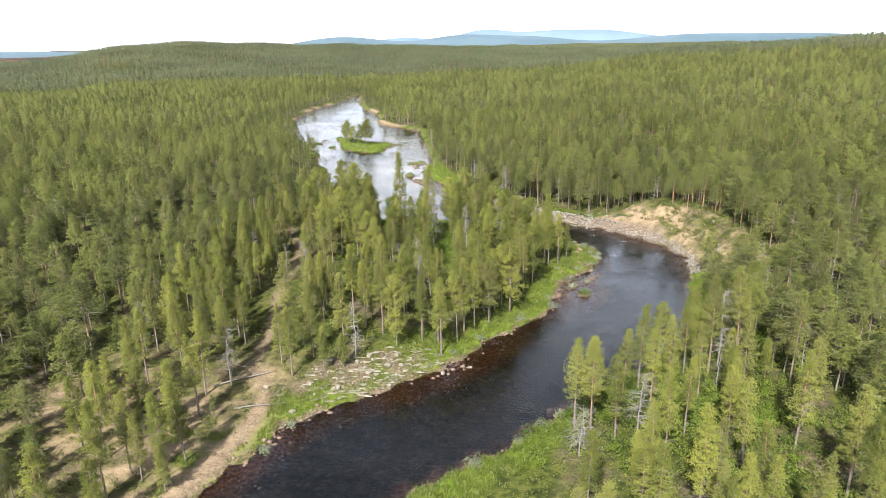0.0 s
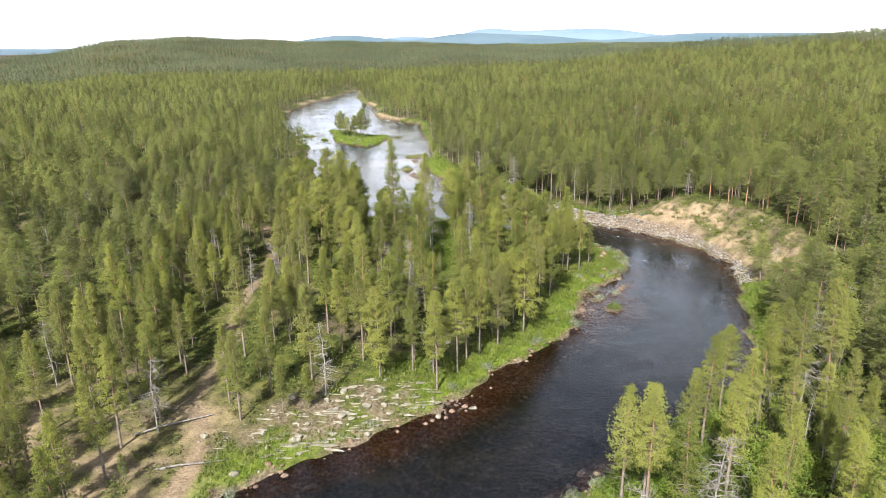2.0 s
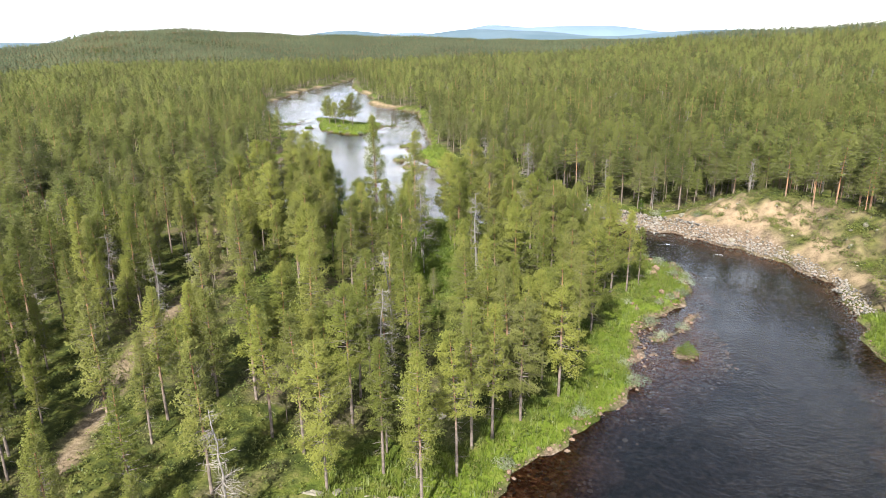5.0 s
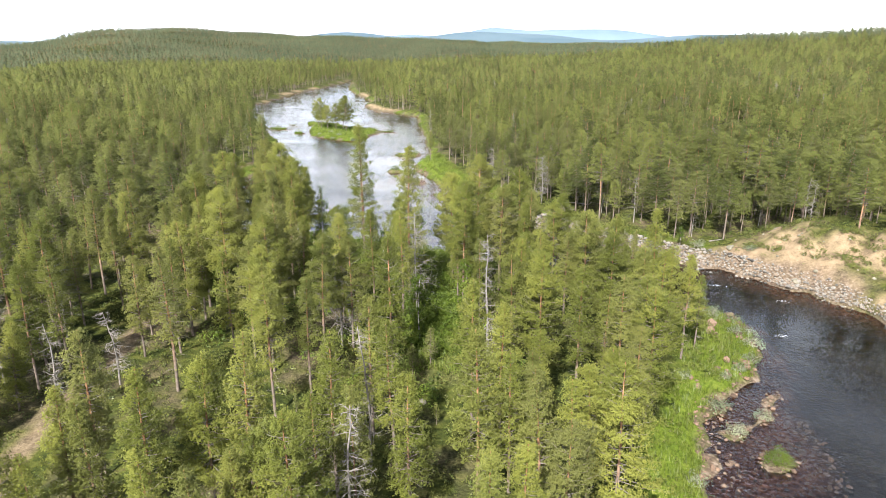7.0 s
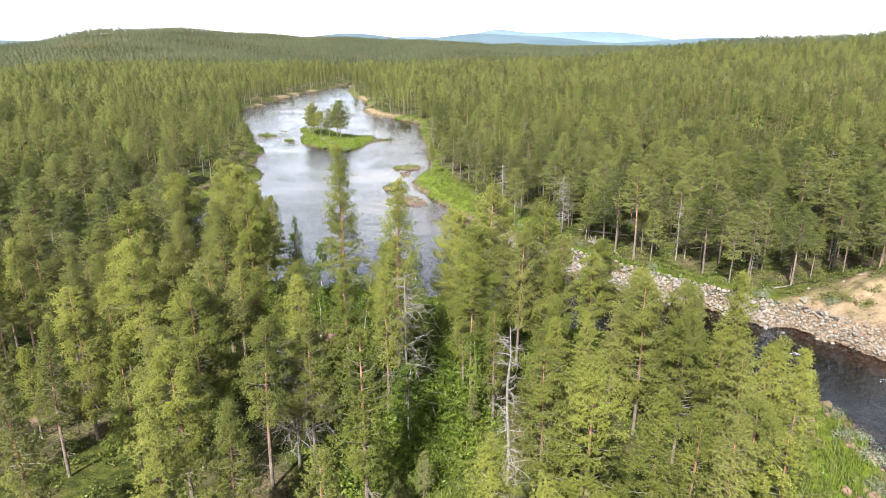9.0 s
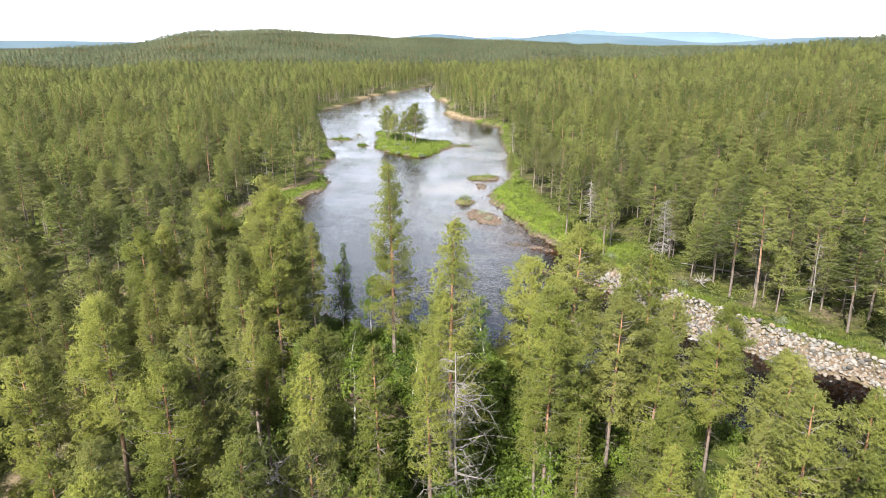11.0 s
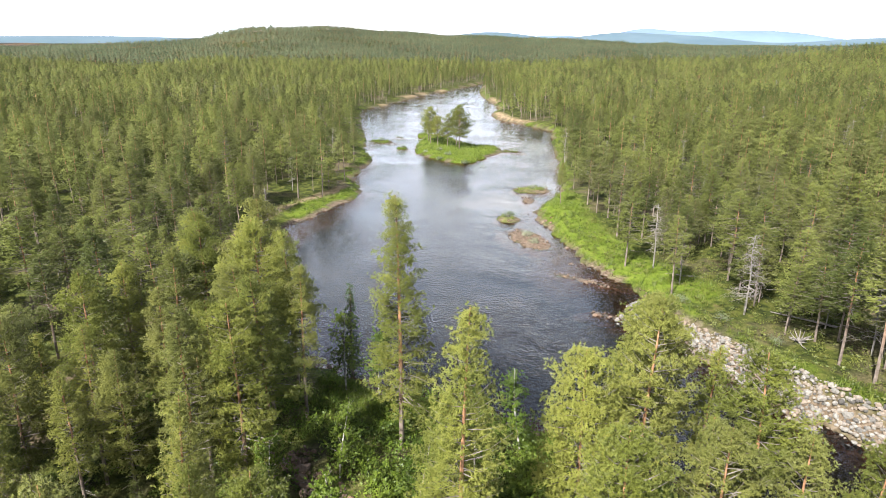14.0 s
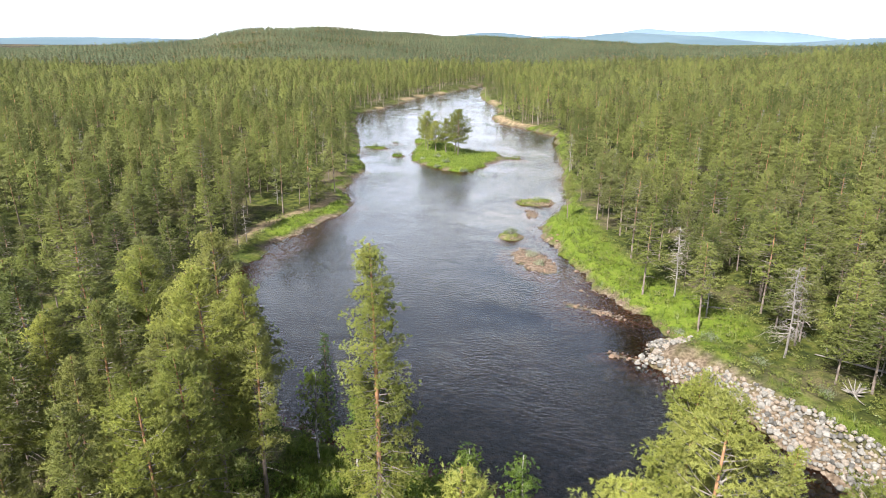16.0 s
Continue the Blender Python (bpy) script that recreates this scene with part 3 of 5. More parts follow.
def stars(centres, out, rng, blades, length, width, up=0.5, spread=0.75):
    """Needle tufts: thin pointed blades that radiate from each twig's end."""
    n = len(centres) * blades
    c = np.repeat(centres, blades, axis=0)
    w = rng.normal(size=(n, 3)) * spread + 0.6 * np.repeat(out, blades, axis=0) + np.array([0, 0, up])
    w /= np.linalg.norm(w, axis=1)[:, None]
    side = np.cross(w, rng.normal(size=(n, 3)))
    side /= np.linalg.norm(side, axis=1)[:, None] + 1e-9
    ln = (length * rng.uniform(0.65, 1.25, n))[:, None]
    wd = (width * rng.uniform(0.7, 1.3, n))[:, None]
    v = np.stack([c + 0.12 * ln * w - wd * side, c + 0.12 * ln * w + wd * side, c + ln * w], 1).reshape(-1, 3)
    return v, np.arange(len(v)).reshape(-1, 3)


# ================= ground and water =================
def spread(lo, hi, step, far_lo, far_hi, grow=1.13):
    mid = list(np.arange(lo, hi + 0.001, step))
    s, p = step, hi
    while p < far_hi:
        s *= grow
        p += s
        mid.append(min(p, far_hi))
    s, p = step, lo
    while p > far_lo:
        s *= grow
        p -= s
        mid.insert(0, max(p, far_lo))
    return np.array(mid)


GX = spread(-68, 70, 0.95, -4200, 4200, 1.055)
GY = np.concatenate([spread(30, 222, 0.95, -420, 222, 1.055), spread(224, 540, 2.4, 224, 4700, 1.08)])
gx, gy = np.meshgrid(GX, GY)
gz, g_d, g_sand, g_grass, g_gravel, g_trail, g_cliff, g_on, g_rip = survey(gx, gy)
nx, ny = len(GX), len(GY)
ids = np.arange(nx * ny).reshape(ny, nx)
quads = np.stack([ids[:-1, :-1], ids[:-1, 1:], ids[1:, 1:], ids[1:, :-1]], -1).reshape(-1, 4)
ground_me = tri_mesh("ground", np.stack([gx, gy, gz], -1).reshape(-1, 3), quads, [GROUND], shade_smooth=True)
zone_layer = ground_me.color_attributes.new("zones", "FLOAT_COLOR", "POINT")
zone_layer.data.foreach_set("color", np.stack([g_sand, g_grass, g_gravel, np.ones_like(gz)], -1).astype(np.float32).ravel())
ground = tagged(new("ground", ground_me), "mossy forest floor with sandy trail, grassy banks and stony river bed", "ground", kind="structure")


def ground_z(x, y):
    """Height of the ground sheet itself, which is coarser far off."""
    i, j = np.clip(np.searchsorted(GX, x) - 1, 0, nx - 2), np.clip(np.searchsorted(GY, y) - 1, 0, ny - 2)
    u, v = (x - GX[i]) / (GX[i + 1] - GX[i]), (y - GY[j]) / (GY[j + 1] - GY[j])
    return (1 - v) * ((1 - u) * gz[j, i] + u * gz[j, i + 1]) + v * ((1 - u) * gz[j + 1, i] + u * gz[j + 1, i + 1])


wv = np.array([(-160, -60, 0), (60, -60, 0), (60, 560, 0), (-160, 560, 0)], float)
water = tagged(new("water", tri_mesh("water", wv, [(0, 1, 2, 3)], [WATER])), "dark peaty river water with small ripples", "river", kind="structure")


# ================= trees =================
def pine(seed, height, crown_from=0.3, spread_m=1.9, whorls=24, per=6, clumps=8, blades=7, blade=(0.34, 0.046), sides=6, lean=0.0, dead_low=14, point=1.15, flat=False, pad_share=0.4, pads_m=3.0):
    """A Scots pine: trunk, branches and needles as pairs of arrays, and the ways out of the needles."""
    rng = np.random.RandomState(seed)
    hs = np.linspace(0, 1, 9)
    bend = np.stack([lean * hs**2 + 0.12 * np.sin(hs * rng.uniform(2, 5) + rng.uniform(0, 6)) * hs, 0.12 * np.sin(hs * rng.uniform(2, 5) + rng.uniform(0, 6)) * hs, hs], 1)
    line = bend * [1, 1, height]
    r0 = 0.0088 * height + 0.02
    trunk = tube(line, r0 * (1 - 0.9 * hs**1.1) + 0.012, sides)
    at = lambda h: np.array([np.interp(h, hs, line[:, k]) for k in range(3)])
    sticks, centres, outs, hubs = [], [], [], []
    lobe = rng.uniform(0, 6.28, 3)
    total = whorls * per
    for w in range(total):
        s = (w + rng.uniform(-0.5, 1.5)) / total
        s = min(1.0, max(0.0, s))
        h = crown_from + (0.985 - crown_from) * s
        a = w * 2.39996 + rng.uniform(-0.5, 0.5)
        prof = (1 - 0.90 * s**point) * min(1.0, 0.60 + 2.2 * s) * (1 + 0.16 * math.sin(2 * a + lobe[0] + 5 * s) + 0.12 * math.sin(3 * a + lobe[1] - 8 * s))
        if rng.rand() < 0.14:
            continue
        ln = spread_m * prof * rng.uniform(0.55, 1.15)
        rise = -0.12 + 0.85 * s + rng.uniform(-0.18, 0.28)
        p0 = at(h)
        u = np.array([math.cos(a), math.sin(a), 0])
        mid = p0 + u * ln * 0.55 + np.array([0, 0, rise * ln * 0.32])
        end = p0 + u * ln + np.array([0, 0, rise * ln * 0.95])
        sticks.append(tube([p0, mid, end], [0.028 * (1.2 - s) + 0.012, 0.02, 0.006], 3))
        lat = np.array([-u[1], u[0], 0])
        nc = max(2, int(round(clumps * (0.30 + 0.45 * ln))))
        n_pad = max(3, int(round(2 + pads_m * ln)))
        pads = rng.uniform(0.30, 1.0, n_pad) ** 0.8
        pads[0] = 1.0
        q = pads[:, None]
        along = np.where(q < 0.55, p0 + (mid - p0) * q / 0.55, mid + (end - mid) * (q - 0.55) / 0.45)
        hub = along + rng.uniform(-1, 1, n_pad)[:, None] * lat * ln * (0.10 + 0.36 * q * (1.25 - q)) + rng.normal(size=(n_pad, 3)) * [0.06, 0.06, 0.10]
        pick = rng.randint(0, n_pad, nc)
        c = hub[pick] + rng.normal(size=(nc, 3)) * [0.16, 0.16, 0.11]
        centres.append(c)
        hubs.append(hub[pick] - [0, 0, 0.12])
        outs.append(np.repeat((u + [0, 0, 0.2])[None], nc, 0))
    for k in range(dead_low):
        h = rng.uniform(0.14, crown_from + 0.12)
        a, ln = rng.uniform(0, 6.28), rng.uniform(0.4, 1.15)
        p0 = at(h)
        u = np.array([math.cos(a), math.sin(a), rng.uniform(-0.5, 0.15)])
        sticks.append(tube([p0, p0 + 0.6 * ln * u, p0 + ln * (u + [0, 0, -0.15])], [0.016, 0.011, 0.004], 3))
    top = at(0.99)
    centres.append(top + rng.normal(size=(4, 3)) * 0.10)
    hubs.append(np.repeat(top[None] - [0, 0, 0.1], 4, 0))
    outs.append(np.repeat([[0, 0, 1.0]], 4, 0))
    centres, hubs, outs = np.concatenate(centres), np.concatenate(hubs), np.concatenate(outs)
    needles = (tufts if flat else stars)(centres, outs, rng, blades, blade[0], blade[1], 0.5)
    # each sprig takes its way out partly from its own pad, partly from the whole crown
    away = needles[0] - np.repeat(hubs, 3 * blades, 0)
    away /= np.linalg.norm(away, axis=1)[:, None] + 1e-6
    body = outward(needles[0])
    body /= np.linalg.norm(body, axis=1)[:, None] + 1e-6
    return trunk, join(sticks), needles, pad_share * away + (1.4 - pad_share) * body


def snag(seed, height, limbs=18, reach=1.3, gnarl=0.3, stout=1.0, twigs=8):
    """A bare dead tree: trunk, crooked limbs that droop, fork and end in twigs."""
    rng = np.random.RandomState(seed)
    hs = np.linspace(0, 1, 9)
    line = np.stack([gnarl * np.sin(hs * 3 + seed) * hs + rng.normal(0, 0.05, 9) * hs, gnarl * np.cos(hs * 4 + seed) * hs + rng.normal(0, 0.05, 9) * hs, hs * height], 1)
    trunk = tube(line, (0.0085 * height + 0.02) * (1 - 0.85 * hs) + 0.012, 6)
    out = []
    for k in range(int(limbs * 3.0)):
        h = rng.uniform(0.22, 0.99)
        p = np.array([np.interp(h, hs, line[:, j]) for j in range(3)])
        a, ln = rng.uniform(0, 6.28), reach * (1.2 - 0.75 * h) * rng.uniform(0.45, 1.3)
        u = np.array([math.cos(a), math.sin(a), rng.uniform(-0.45, 0.35)])
        m1 = p + 0.34 * ln * u + rng.normal(size=3) * 0.07 * ln
        m2 = m1 + 0.33 * ln * (u + rng.normal(size=3) * 0.35)
        e = m2 + 0.36 * ln * (u + rng.normal(size=3) * 0.5 + [0, 0, -0.25])
        out.append(tube([p, m1, m2, e], [stout * (0.042 * (1.1 - h) + 0.012), stout * 0.024, stout * 0.016, 0.006], 4))
        for b in (m1, m2, e, m2, m1, m2, e, m1)[:twigs]:
            e2 = b + 0.34 * ln * (u * 0.7 + rng.normal(size=3) * 0.75 + [0, 0, -0.15])
            out.append(tube([b, e2], [stout * 0.011, 0.004], 3))
    return trunk, join(out)


def birch(seed, height, blades=7):
    rng = np.random.RandomState(seed)
    hs = np.linspace(0, 1, 7)
    line = np.stack([0.25 * np.sin(hs * 2.5 + seed), 0.25 * np.cos(hs * 3 + seed), hs * height], 1)
    line -= line[0] * [1, 1, 0]
    trunk = tube(line, 0.010 * height * (1 - 0.85 * hs) + 0.015, 5)
    sticks, cs, os_ = [], [], []
    for k in range(34):
        h = rng.uniform(0.25, 0.98)
        p = np.array([np.interp(h, hs, line[:, j]) for j in range(3)])
        a = rng.uniform(0, 6.28)
        ln = 0.23 * height * (1.1 - h * 0.75) * rng.uniform(0.6, 1.2)
        u = np.array([math.cos(a), math.sin(a), rng.uniform(0.2, 0.9)])
        e = p + ln * u
        sticks.append(tube([p, e], [0.018, 0.005], 3))
        q = rng.uniform(0.3, 1.1, 18)[:, None]
        cs.append(p + (e - p) * q + rng.normal(size=(18, 3)) * 0.20)
        os_.append(np.repeat(u[None], 18, 0))
    return trunk, join(sticks), tufts(np.concatenate(cs), np.concatenate(os_), rng, blades, 0.14, 0.055, 0.2)


def bush(seed, size, n=60, blades=6, leaf=(0.22, 0.06)):
    """A low shrub: stems from one foot and a dome of leafy sprigs with gaps."""
    rng = np.random.RandomState(seed)
    a, el = rng.uniform(0, 6.28, n), np.arcsin(rng.uniform(0.05, 1, n))
    r = size * rng.uniform(0.45, 1.0, n) * (1 + 0.25 * np.sin(3 * a + seed))
    c = np.stack([r * np.cos(el) * np.cos(a), r * np.cos(el) * np.sin(a), 0.85 * r * np.sin(el) + 0.05], 1)
    stems = join([tube([(0, 0, -0.05), c[k] * 0.6, c[k]], [0.025, 0.015, 0.006], 3) for k in range(0, n, 6)])
    return stems, tufts(c, c / size, rng, blades, leaf[0], leaf[1], 0.4)


def tree_thing(name, pieces, label, category, group):
    """pieces: (part name, (v, f), material, smooth)."""
    root = tagged(new(name), label, category, group)
    for pname, (v, f), mt, sm, *ways in pieces:
        ob = part(pname, tri_mesh(pname, v, f, [mt], shade_smooth=sm, around=ways[0] if ways else outward(v) if pname in ("needles", "leaves") else None), root)
        if pname != "trunk":
            tagged(ob, kind="stuff")
    return root


def stood(x, y, turn=0.0, size=1.0, tilt=0.0, sink=0.05):
    z = float(survey(np.array([x]), np.array([y]))[0][0]) - sink
    return pose(x, y, z, tilt, 0, turn) @ Matrix.Scale(size, 4)


FINE_KINDS, WOOD_KINDS = [], []
PINE_LABELS = ["slender Scots pine with narrow grey-green crown on mossy ground", "tall Scots pine with long bare orange upper trunk",
               "young dense Scots pine with pointed green crown", "broad Scots pine with rounded loose crown and dead lower twigs"]
SPECS = [(12.5, 0.36, 2.0, 18, 6), (11.0, 0.32, 1.9, 17, 6), (13.5, 0.45, 2.0, 17, 6), (12.0, 0.38, 1.8, 17, 6), (9.5, 0.26, 1.7, 15, 6), (7.5, 0.17, 1.6, 14, 6),
         (13.0, 0.36, 2.4, 17, 7), (14.0, 0.45, 2.2, 16, 6), (10.5, 0.28, 2.0, 16, 6), (12.0, 0.24, 2.3, 18, 6), (17.0, 0.17, 2.7, 27, 6), (9.5, 0.30, 2.6, 16, 6)]
SPEC_LABEL = [0, 0, 1, 0, 2, 2, 3, 1, 0, 3, 1, 3]


def hide_source(ob):
    """Sources are copied from, then removed."""
    for o in (*ob.children_recursive, ob):
        bpy.data.objects.remove(o)


for n, (h, cf, sp, wh, per) in enumerate(SPECS):
    bow, tip = [0.2, 0, 0.35, -0.2, 0, 0, 0.3, 0.5, 0, 0.1, 0.2, 0.3][n], (2.6 if n in (6, 7, 9) else 3.6 if n == 11 else 1.25 if n == 10 else 1.6)
    dead = 56 if n == 10 else 26
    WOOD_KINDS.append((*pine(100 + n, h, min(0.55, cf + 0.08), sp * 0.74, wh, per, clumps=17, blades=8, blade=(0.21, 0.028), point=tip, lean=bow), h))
    fine = pine(100 + n, h, cf, sp * (0.98 if n in (6, 7, 9, 10, 11) else 0.78), wh, per + 1, clumps=66 if n in (6, 7, 9) else 34 if n in (1, 3) else 48, blades=12, blade=(0.14, 0.0155), point=tip, lean=bow, dead_low=dead, pad_share=0.4, pads_m=4.2)
    FINE_KINDS.append((tree_thing("pine_tree", [("trunk", fine[0], BARK, True), ("branchwork", fine[1], TWIGS, False), ("needles", fine[2], NEEDLES, False, fine[3])],
                                  PINE_LABELS[SPEC_LABEL[n]], "tree", "pines of the forest"), h))

# pines that stand out singly along the banks, on the point and on the island: x, y, kind, height
SPOTS = [(-13.8, 132.6, 10, 17.2), (-5.8, 118.5, 10, 16.8), (-33.0, 139.0, 9, 13.0), (-27.5, 135.5, 6, 13.0), (-36.0, 142.5, 9, 12.5), (-31.0, 133.0, 0, 13.0), (0.5, 118.2, 6, 13.6), (-29.4, 141.5, 6, 14.6), (-25.3, 139.2, 7, 13.0), (0.8, 134.2, 9, 13.2), (-46.0, 258.5, 11, 10.8),
         (-56.0, 265.5, 11, 9.6), (-53.0, 262.5, 11, 7.6), (-50.0, 261.5, 11, 8.2), (-57.8, 269.0, 11, 7.4), (-47.6, 261.5, 11, 9.2), (7.0, 131.0, 3, 9.6), (20.6, 107.2, 0, 10.0), (22.4, 109.6, 8, 7.2), (19.6, 116.4, 4, 6.8), (4.0, 124.4, 3, 11.2), (4.6, 133.0, 3, 11.0),
         (1.0, 128.4, 6, 14.9), (6.1, 126.3, 9, 13.6), (-1.6, 125.2, 6, 13.2), (-24.3, 133.9, 6, 15.3), (-20.0, 124.2, 9, 13.3), (-21.8, 122.4, 0, 13.8),
         (-18.2, 60.6, 0, 10.0), (-14.2, 62.0, 4, 6.5), (-16.6, 65.5, 1, 9.5), (-11.8, 63.0, 5, 5.0), (-20.5, 63.5, 3, 9.0)]
STANDS = area("-23.7,125.8 -32.1,120.8 -11.3,110.7 -7.4,123 3.9,121.2 7.3,122.6 9.8,121 -17.3,110.2 -18.5,117.5 -25.5,129.1 -27.2,123.3 "
              "-21.8,134.3 -12.6,114.1 -9.2,105.5 -4.9,101.5 -11.2,103.1 5.1,103.7 7.6,104.3 10.1,97.8 14.2,109 5.9,109.1 -17.5,107.6 -14.8,100.1 -10.6,96.7 -12.6,93.9 -25.7,107.8 -24.5,103 "
              "2.3,92 12.1,111.9 17,117.5 13,118.5 17.6,112.5 16,104.5 15.6,100.4 14,123.6 18.4,121.4 10.6,125 -33.5,127.5 -29,129 -36,133.5 -0.8,83.3 3.9,75.5 5.4,77 7.6,79.5 -5.3,76.5 -13.8,79 -12.2,82.6 -9.8,82.5 -5.6,85.1 4.3,91.4 6.2,86.2 12.8,95.5 15.1,95.7 9.6,85.7 1,68.5 -5.5,69.5 -10.9,74.4 "
              "-22.1,72.3 -12.9,68.2 -8.1,73 13.3,91.4 10.9,83.5 3,72.5 -2.1,71.9 17.5,49 19.4,49.8 23.5,53.5 26.2,57.8 25.9,50.3 15.1,25.6 29.2,48.1 27.2,35.7 21.6,33.6 34.3,48.3 40.5,47.3 "
              "31.7,34.1 35.1,31 41.9,39.3 22.2,30.3 26.4,27.6 30.4,66 33,63")
for n, (sx, sy) in enumerate(STANDS):
    SPOTS.append((sx, sy, ((6, 9, 0, 9, 6, 8, 7, 9, 3) if sy > 98 else (0, 3, 1, 2, 3, 0, 1, 3, 4) if sy < 62 else (0, 9, 3, 1, 8, 2, 0, 9, 7))[n % 9], (9.6 if sy < 70 else 6.2 if sx > 13.5 and sy > 112 else 10.2) + 2.6 * ((n * 7) % 10) / 10))

# places in the wood: jittered grid, thinned by the ground zones
rs = np.random.RandomState(7)


def scatter(x0, x1, y0, y1, step, keep, seed):
    r = np.random.RandomState(seed)
    xs, ys = np.meshgrid(np.arange(x0, x1, step), np.arange(y0, y1, step))
    xs = xs + r.uniform(-0.46, 0.46, xs.shape) * step
    ys = ys + r.uniform(-0.46, 0.46, ys.shape) * step
    ok = r.rand(*xs.shape) < keep
    return xs[ok], ys[ok]


def in_view(x, y, wide=0.0):
    """The stretch of country that lies ahead of the flight."""
    b = np.degrees(np.arctan2(x - 4, y + 25))
    return (b > -56 - wide) & (b < 35 + wide)


def wooded(x, y, r):
    z, d, sand, grass, gravel, trail, cliff, on, rip = survey(x, y)
    slab = blob(x, y, -11, 60.5, 9, 5.5, 0.55) > 0.35
    ok = (d > np.where(y > 230, 1.2, 2.0)) & (sand < 0.35 + 0.9 * (r.rand(len(x)) < 0.55)) & (gravel < 0.3) & (trail > 1.25) & ~on & ~slab
    ok &= (grass < 0.5) | (r.rand(len(x)) < np.where(x < -30, np.where(d > 2.6, 0.9, 0.4), np.where(y > 150, 0.28, np.where((x > 24) & (y < 102), 0.85, 0.16))))
    ok &= ~((cliff > 0.3) & (d < 10.5)) | (r.rand(len(x)) < 0.10)
    ok &= ~((rip > 0.2) & (d < 7))
    ok &= ~((x > 12) & (x < 48) & (y < 60)) | (r.rand(len(x)) < 0.5)
    ok &= ~((x < -20) & (x > -48) & (y < 66)) | (r.rand(len(x)) < 0.85)
    return ok, z


tx, ty = scatter(-270, 330, 20, 430, 3.25, 0.97, 11)
sel = rs.rand(len(tx)) < 0.84 + 0.20 * wave(tx, ty, 24, 15)
tx, ty = tx[sel], ty[sel]
sel = in_view(tx, ty)
tx, ty = tx[sel], ty[sel]
ok, tz = wooded(tx, ty, rs)
# the two banks of the pool's foot are birch scrub, cleared of pines that would hide the water from the camera; the way
# down the middle of the point is open
open_ways = (blob(tx, ty, 25.4, 113, 5.4, 12, -0.2) > 0.35) | (blob(tx, ty, 0.5, 104, 2.2, 13, 0.1) > 0.5) | (blob(tx, ty, -2, 111, 3.4, 9, 0.2) > 0.4) | ((ty > 127) & (ty < 150) & (tx > -22) & (tx < 14)) | (blob(tx, ty, -12, 126, 9, 8) > 0.5)
on_point = (tx > -27) & (tx < 17) & (ty > 66) & (ty < 132)
ok &= ~((tx > -12) & (tx < 17) & (ty < 48)) & ~open_ways & ~(on_point & (rs.rand(len(tx)) < np.where(ty > 88, 0.55, 0.30)))
for sx, sy, *_ in SPOTS:
    ok &= np.hypot(tx - sx, ty - sy) > 2.0
# trees that would hide the trail from the starting camera are left out
for k in (0, 3, 6, 9, 12):
    ok &= line_distance(tx - 0.35 * k, ty + 0.94 * k, TRAIL[4:10]) > 2.5
tx, ty, tz = tx[ok], ty[ok], tz[ok]
line_y = np.clip(ty, -15, 106)
reach = np.hypot(tx - np.interp(line_y, [-15, 45, 106], [9, 5, -2]), ty - line_y)

near_left = 300 - len(SPOTS)
order = np.argsort(reach)
near, rest = order[:near_left], order[near_left:]
rest = rest[rs.rand(len(rest)) < np.where((tx[rest] > 0) & (ty[rest] > 140) & (ty[rest] < 190), 1.0, 0.76)]
kinds = rs.choice([0, 0, 1, 1, 2, 3, 3, 4, 5, 7, 8, 8, 9], len(near))
kinds = np.where((ty[near] < 95) & np.isin(kinds, (7, 9)), 3, kinds)
for i, k in zip(near, kinds):
    src, h = FINE_KINDS[k]
    size = rs.uniform(0.70, 1.04)
    copy_thing(src, pose(tx[i], ty[i], tz[i] - 0.05, rs.normal(0, 1.2), rs.normal(0, 1.2), rs.uniform(0, 360)) @ Matrix.Scale(size, 4))
for x, y, k, want in SPOTS:
    src, h = FINE_KINDS[k]
    copy_thing(src, stood(x, y, (x * 37 + y * 11) % 360, want / h))
for src, _ in FINE_KINDS:
    hide_source(src)


def forest(name, xs, ys, zs, trunks, crowns, seed, lo, hi, label, leaf=NEEDLES):
    """One joined wood: each place takes a template, turned and scaled."""
    r = np.random.RandomState(seed)
    k = r.randint(0, len(crowns), len(xs))
    a = r.uniform(0, 6.28, len(xs))
    s = r.uniform(lo, hi, len(xs))
    sw = s * r.uniform(1.0, 1.4, len(xs))
    V, F, M, W, at = [], [], [], [], 0
    for t in range(len(crowns)):
        idx = np.where(k == t)[0]
        if not len(idx):
            continue
        ca, sa = np.cos(a[idx])[:, None], np.sin(a[idx])[:, None]
        for (v, f), mi in ((trunks[t], 0), (crowns[t], 1)) if trunks else ((crowns[t], 1),):
            w = np.stack([(v[None, :, 0] * ca - v[None, :, 1] * sa) * sw[idx, None] + xs[idx, None],
                          (v[None, :, 0] * sa + v[None, :, 1] * ca) * sw[idx, None] + ys[idx, None],
                          v[None, :, 2] * s[idx, None] + zs[idx, None] - 0.1], -1)
            ff = f[None] + (np.arange(len(idx)) * len(v))[:, None, None] + at
            o = outward(v)
            W.append(np.stack([o[None, :, 0] * ca - o[None, :, 1] * sa, o[None, :, 0] * sa + o[None, :, 1] * ca, o[None, :, 2] + 0 * ca], -1).reshape(-1, 3))
            V.append(w.reshape(-1, 3))
            F.append(ff.reshape(-1, 3))
            M.append(np.full(len(idx) * len(f), mi))
            at += len(idx) * len(v)
    me = tri_mesh(name, np.concatenate(V), np.concatenate(F), [BARK, leaf], np.concatenate(M), around=np.concatenate(W))
    return tagged(new(name, me), label, "forest", kind="stuff")


